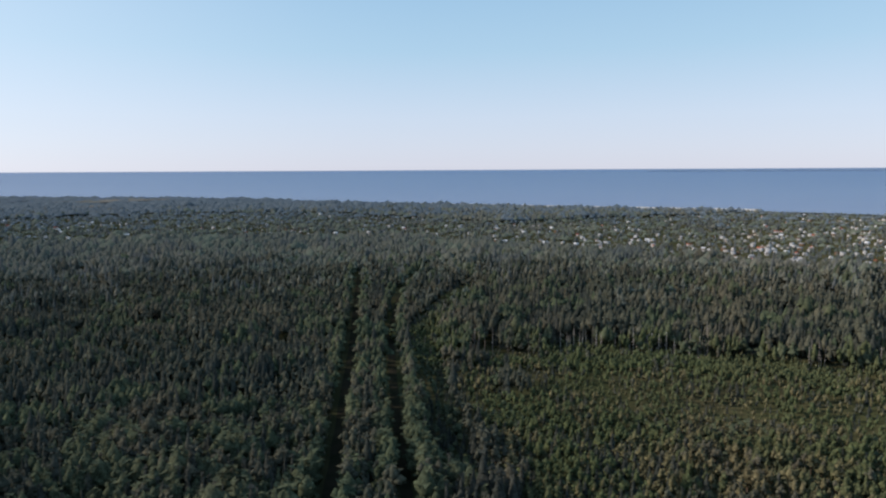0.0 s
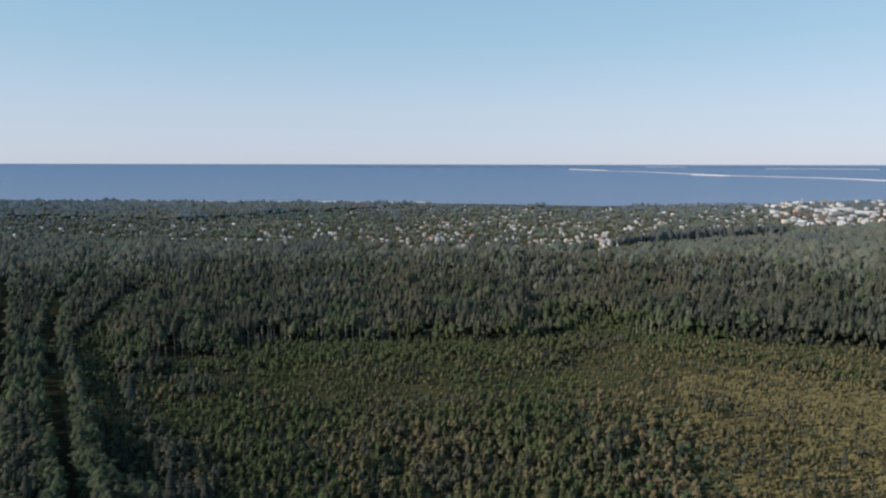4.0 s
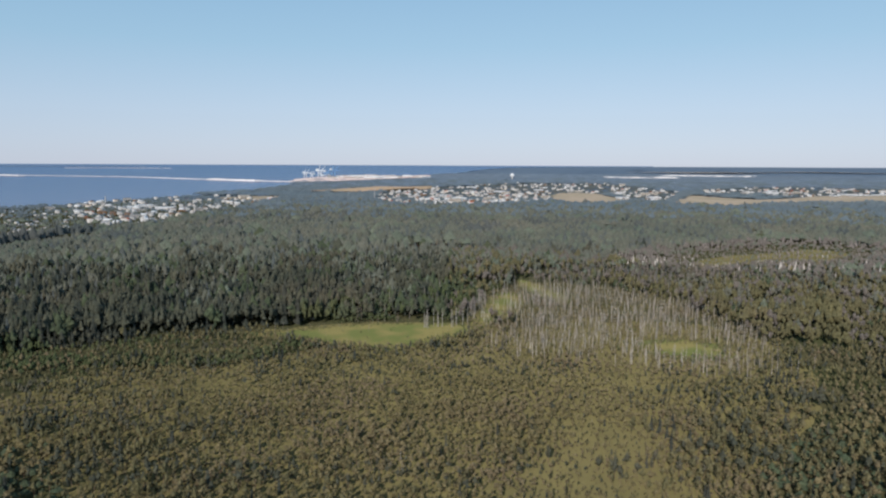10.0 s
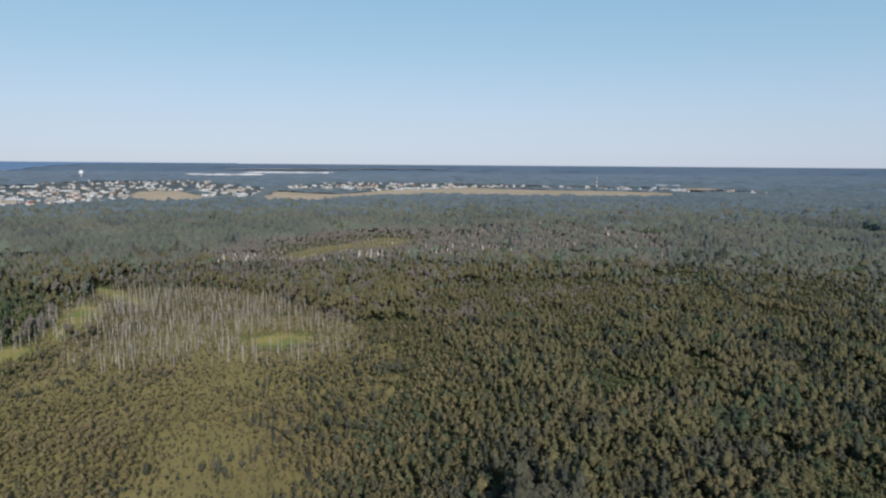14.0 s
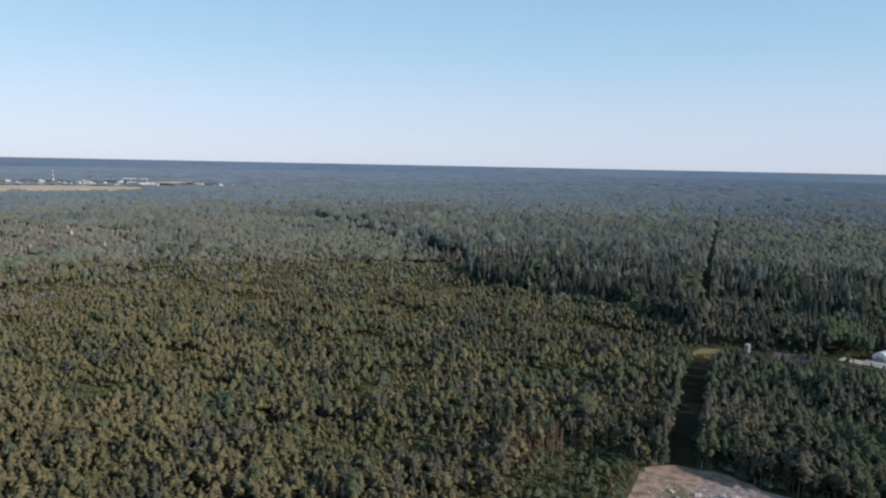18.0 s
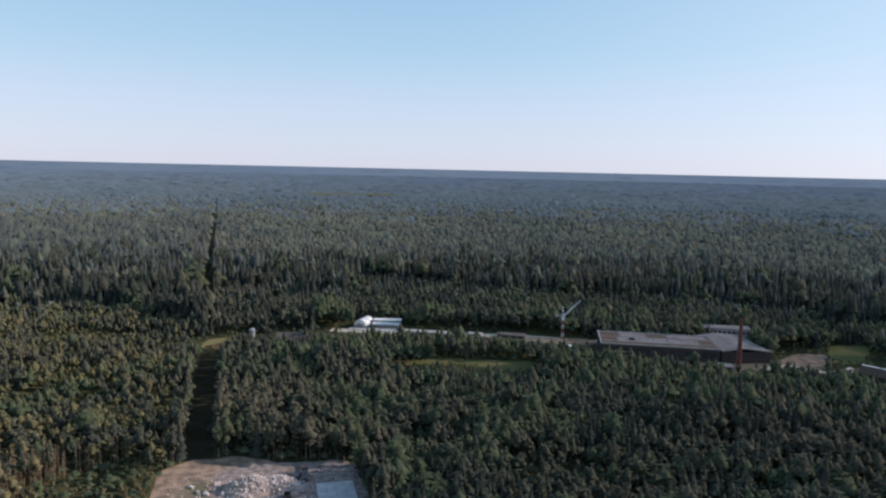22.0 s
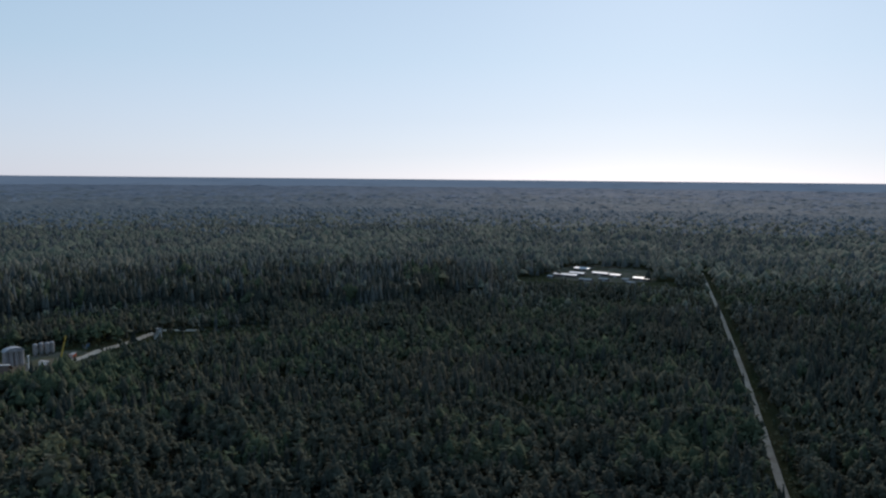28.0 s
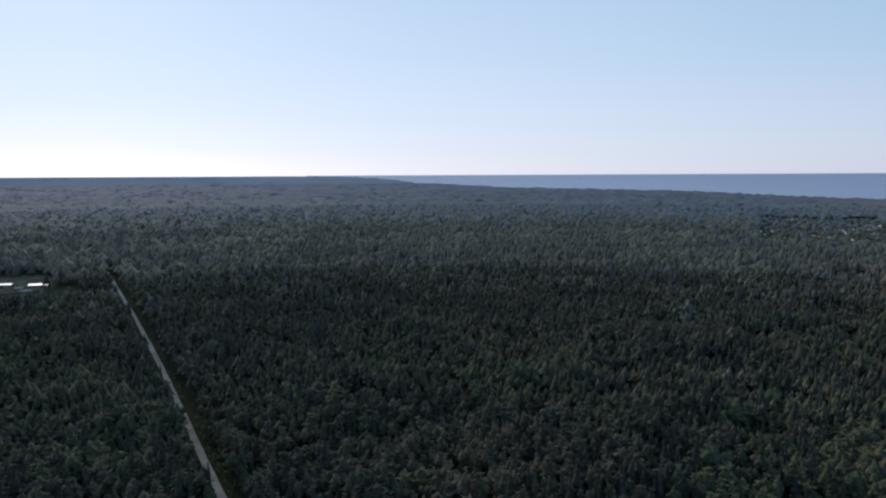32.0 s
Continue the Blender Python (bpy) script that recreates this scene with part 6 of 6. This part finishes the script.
        for wx in (-2.4, -1.2, 2.4):
            for s in (-1, 1):
                wheel = part("wheel", bars(((wx, s * 0.85, 0.52), (wx, s * 1.18, 0.52), 0.52, 0.52, 14)), DARKMETAL, top)
                part("rim", bars(((wx, s * 1.17, 0.52), (wx, s * 1.2, 0.52), 0.27, 0.27, 10)), STEEL, wheel)
    m, L = site(*[(-1, -249), (-15, -250)])
    top = put(tagged(new("concrete_slab"), "large pale concrete slab on the yard", "slab"), m)
    for k in range(4):
        for j in range(4):
            part("slab_panel", boxes((L * k / 4 + 0.05, L * (k + 1) / 4 - 0.05, 4.0 * j - 4 + 0.05, 4.0 * j - 0.05, 0.05, 0.42)), PALEROOF, top)
    for k, p in enumerate([(45, -264), (42, -259), (39, -257), (42, -247), (39, -249), (39, -259), (36, -265), (45, -252)]):
        top = put(tagged(new("block_stack"), "pale concrete block lying by the yard", "block", "blocks by the yard"), spot(p[0], p[1], hr.uniform(0, 180)))
        for j in range(2):
            part("block", boxes((-1.1, 1.1, -0.4 + 0.5 * j - 0.4, 0.0 + 0.5 * j - 0.4, 0.06, hr.uniform(0.5, 1.1))), CONCRETE if k % 2 else RUBBLE, top)
    for k, p in enumerate([(9, -247), (10, -251)]):
        top = put(tagged(new("skip"), "dark steel skip on the yard", "skip", "steel skips"), spot(p[0], p[1], hr.uniform(0, 180)))
        part("tub", boxes((-2.2, 2.2, -1.1, 1.1, 0.06, 0.25), (-2.2, 2.2, -1.1, -1.0, 0.25, 1.6), (-2.2, 2.2, 1.0, 1.1, 0.25, 1.6), (-2.2, -2.1, -1.0, 1.0, 0.25, 1.6), (2.1, 2.2, -1.0, 1.0, 0.25, 1.6)), DARKMETAL, top)
    for p in [(69, -476), (67, -479), (63, -478), (61, -482), (63, -470)]:
        top = put(tagged(new("timber_stack"), "dark stack of logs in the clearing", "log stack", "log stacks"), spot(p[0], p[1], hr.uniform(-20, 20)))
        for j in range(5):
            part("log", bars(((-2.5, 0.5 * (j % 3), 0.3 + 0.45 * (j // 3)), (2.5, 0.5 * (j % 3), 0.3 + 0.45 * (j // 3)), 0.24, 0.2, 7)), TIMBER, top)


rubble()


# ---------------------------------------------------------------- masts, port and breakwater
def mast(x, y, h, w, mat, label, name="radio_mast", z=0.0):
    top = put(tagged(new(name), label, "mast"), spot(x, y, 0, z))
    n = 6
    for k in range(n):
        part("mast_section", bars(((0, 0, h * k / n), (0, 0, h * (k + 1) / n), w * (1 - 0.12 * k), w * (1 - 0.12 * (k + 1)), 6)), mat[k % len(mat)], top)
    part("head", bars(((0, 0, h), (0, 0, h * 1.06), w * 0.5, w * 0.15, 6)), STEEL, top)


for (x, y), h, w, mats, lab in zip([(3249, -2054), (2264, 732), (1840, 1432), (-436, 2466), (-350, 2176)], (62, 42, 26, 30, 28), (3.0, 2.6, 3.2, 1.2, 1.2),
                                   ([REDROOF, WHITE], [STEEL, GREYROOF], [PLASTER], [STEEL], [STEEL]),
                                   ("red and white radio mast far over the forest", "grey lattice mast at the town's edge", "pale church tower among the houses", "thin grey mast in the village", "thin grey mast in the village")):
    mast(x, y, h, w, mats, lab, "church_tower" if "church" in lab else "radio_mast")
x, y = (5894, 709)
wt = put(tagged(new("water_tower"), "white round water tower behind the town", "water tower"), spot(x, y))
part("shaft", bars(((0, 0, 0), (0, 0, 34), 6, 5, 10)), PLASTER, wt)
bm = bmesh.new()
bmesh.ops.create_uvsphere(bm, u_segments=14, v_segments=8, radius=17)
bmesh.ops.translate(bm, verts=bm.verts, vec=(0, 0, 42))
part("bowl", bm, WHITE, wt)

def bank(name, line, width, height, mat, label):
    """A raised bank of rock along a line out at sea."""
    pts = []
    for (x0, y0), (x1, y1) in zip(line, line[1:]):
        pts += [(x0 + (x1 - x0) * k / 12, y0 + (y1 - y0) * k / 12) for k in range(12)]
    pts.append(line[-1])
    bm, r, rows = bmesh.new(), random.Random(len(pts)), []
    for i, (x, y) in enumerate(pts):
        a, b = pts[max(i - 1, 0)], pts[min(i + 1, len(pts) - 1)]
        d = Vector((a[1] - b[1], b[0] - a[0], 0)).normalized()
        top = height * r.uniform(0.8, 1.2)
        rows.append([bm.verts.new(fold([(x + d.x * w, y + d.y * w, z)])[0]) for w, z in ((width, -3), (width * 0.4, top), (-width * 0.4, top), (-width, -3))])
    for a, b in zip(rows, rows[1:]):
        for k in range(3):
            bm.faces.new((a[k], a[k + 1], b[k + 1], b[k]))
    bm.faces.new(rows[0][::-1])
    bm.faces.new(rows[-1])
    return tagged(part(name, bm, mat, None), label, "breakwater", kind="structure")


bank("breakwater", BREAKWATER, 16.0, 3.6, STONEFILL, "long pale breakwater across the bay")
for seg in ([(10662, 15049), (9328, 11870)], [(6437, 6514), (6041, 5648)], [(5185, 3062), (4811, 2453)]):
    bank("rock_fill", seg, 45.0, 9.0, STONEFILL, "bright white rock fill on the breakwater")
bank("islet", [(25738, 29488), (29043, 29767)], 110.0, 11.0, STONEFILL, "pale low islet far out at sea")
bank("islet", [(18634, 15857), (20421, 15512), (19479, 12820)], 70.0, 6.0, STONEFILL, "pale low islet far out at sea")
# the far shore shares the ground colour that has haze painted in
bank("far_shore", [polar(t, 42000) for t in range(-16, -58, -3)], 900.0, 18.0, HAZE_GROUND, "thin dark far shore across the bay")
patch("quay", [(4419, 2013), (5489, 2374), (6348, 2403), (6896, 2008), (7790, 1891), (6725, 1633), (5579, 1625), (4909, 1685), (4345, 1801)], 14.0, QUAY, "broad pinkish quay of the port", "quay", 20)


def harbour_crane(x, y, h, mat, label):
    top = put(tagged(new("harbour_crane"), label, "crane", "harbour cranes"), spot(x, y, float(bearing(x, y)) + hr.uniform(-20, 20), 14))
    k = h / 100
    for sx in (-1, 1):
        for sy in (-1, 1):
            part("leg", bars(((sx * 14 * k, sy * 12 * k, 0), (sx * 11 * k, sy * 9 * k, 52 * k), 3.4 * k, 3.0 * k)), mat, top)
    part("portal_beam", boxes((-16 * k, 16 * k, -12 * k, -8 * k, 28 * k, 33 * k), (-16 * k, 16 * k, 8 * k, 12 * k, 28 * k, 33 * k)), mat, top)
    part("girder", boxes((-38 * k, 52 * k, -5 * k, 5 * k, 50 * k, 57 * k)), mat, top)
    part("apex", bars(((-6 * k, 0, 57 * k), (4 * k, 0, 98 * k), 3.4 * k, 2.4 * k)), mat, top)
    part("boom", bars(((14 * k, 0, 57 * k), (48 * k, 0, 92 * k), 3.2 * k, 2.2 * k)), mat, top)
    part("machine_house", boxes((-30 * k, -12 * k, -7 * k, 7 * k, 57 * k, 68 * k)), WHITE, top)


for (x, y), h, mat, lab in zip([(5712, 2466), (5734, 2418), (6005, 2456), (6029, 2406), (6057, 2347)], (72, 60, 105, 70, 110), (WHITE, WHITE, WHITE, BLUE, BLUE),
                               ("white harbour crane on the quay", "low white harbour crane", "tall white harbour crane", "blue harbour crane on the quay", "tall blue harbour crane")):
    harbour_crane(x, y, h, mat, lab)
for k in range(34):
    u = hr.random()
    t0 = -67.5 - 8.6 * u
    x, y = polar(t0 + hr.uniform(-0.1, 0.1), hr.uniform(5900, 7200))
    top = put(tagged(new("port_shed"), hr.choice(("white port warehouse on the quay", "pale pinkish port shed", "long white port store")), "warehouse", "port sheds"), spot(x, y, float(bearing(x, y)) + hr.uniform(-15, 15), 14))
    w, h = hr.uniform(40, 130), hr.uniform(6, 13)
    part("wall", boxes((-w / 2, w / 2, -15, 15, 0, h)), hr.choice((WHITE, PLASTER, QUAY)), top)
    part("roof", boxes((-w / 2 - 1, w / 2 + 1, -16, 16, h, h + 2)), hr.choice((WHITE, QUAY, GREYROOF)), top)
# pale plots, glasshouses and clearings on the far plain
for line, deep, mat, lab in (
        ([(12504, -1164), (14260, -2592)], 1.6, STONEFILL, "pale bare plots on the far plain"), ([(14860, -3837), (15334, -4822)], 1.8, STONEFILL, "pale bare plots on the far plain"), ([(8843, -753), (8587, -1702)], 1.8, STONEFILL, "pale clearing on the far plain"),
        ([(2825, -2279), (2701, -2362)], 3.0, FIELD, "pale field far in the forest"),
        ([(1090, -1776), (876, -1819)], 2.5, LAWN, "pale clearing far in the forest"), ([(24, -2817), (-322, -2841)], 3.0, LAWN, "pale clearing far in the forest"), ([(-483, -1840), (-577, -1836)], 2.0, FIELD, "small pale clearing in the forest"),
        ([(-1332, 2741), (-1141, 2628)], 5.0, FIELD, "pale field behind the village"), ([(-1181, 2226), (-1078, 2216)], 2.5, FIELD, "pale field behind the village"),
        ([(2770, 1066), (3457, 981)], 4.0, REDFIELD, "reddish field beside the town"), ([(7044, -69), (7158, -735)], 2.0, STONEFILL, "pale plots behind the town")):
    dist = math.hypot(*line[0])
    w = min(deep * dist * dist / 150000.0, 0.3 * dist)
    strip("far_clearing", line, w, 13.0, mat, lab, "clearing", w * 0.15)
# long pale halls at the forest's far edge
for (x0, y0), (x1, y1), count in (((3587, -2548), (3318, -2641), 5), ((2739, -2135), (2745, -2401), 7), ((3050, -900), (3350, -1350), 8)):
    for k in range(count):
        f = (k + hr.uniform(0.1, 0.9)) / count
        x, y = x0 + (x1 - x0) * f, y0 + (y1 - y0) * f
        settle(block_protos[2], spot(x, y, float(bearing(x, y)) + hr.uniform(-12, 12), 6.0, hr.uniform(0.6, 1.1)))
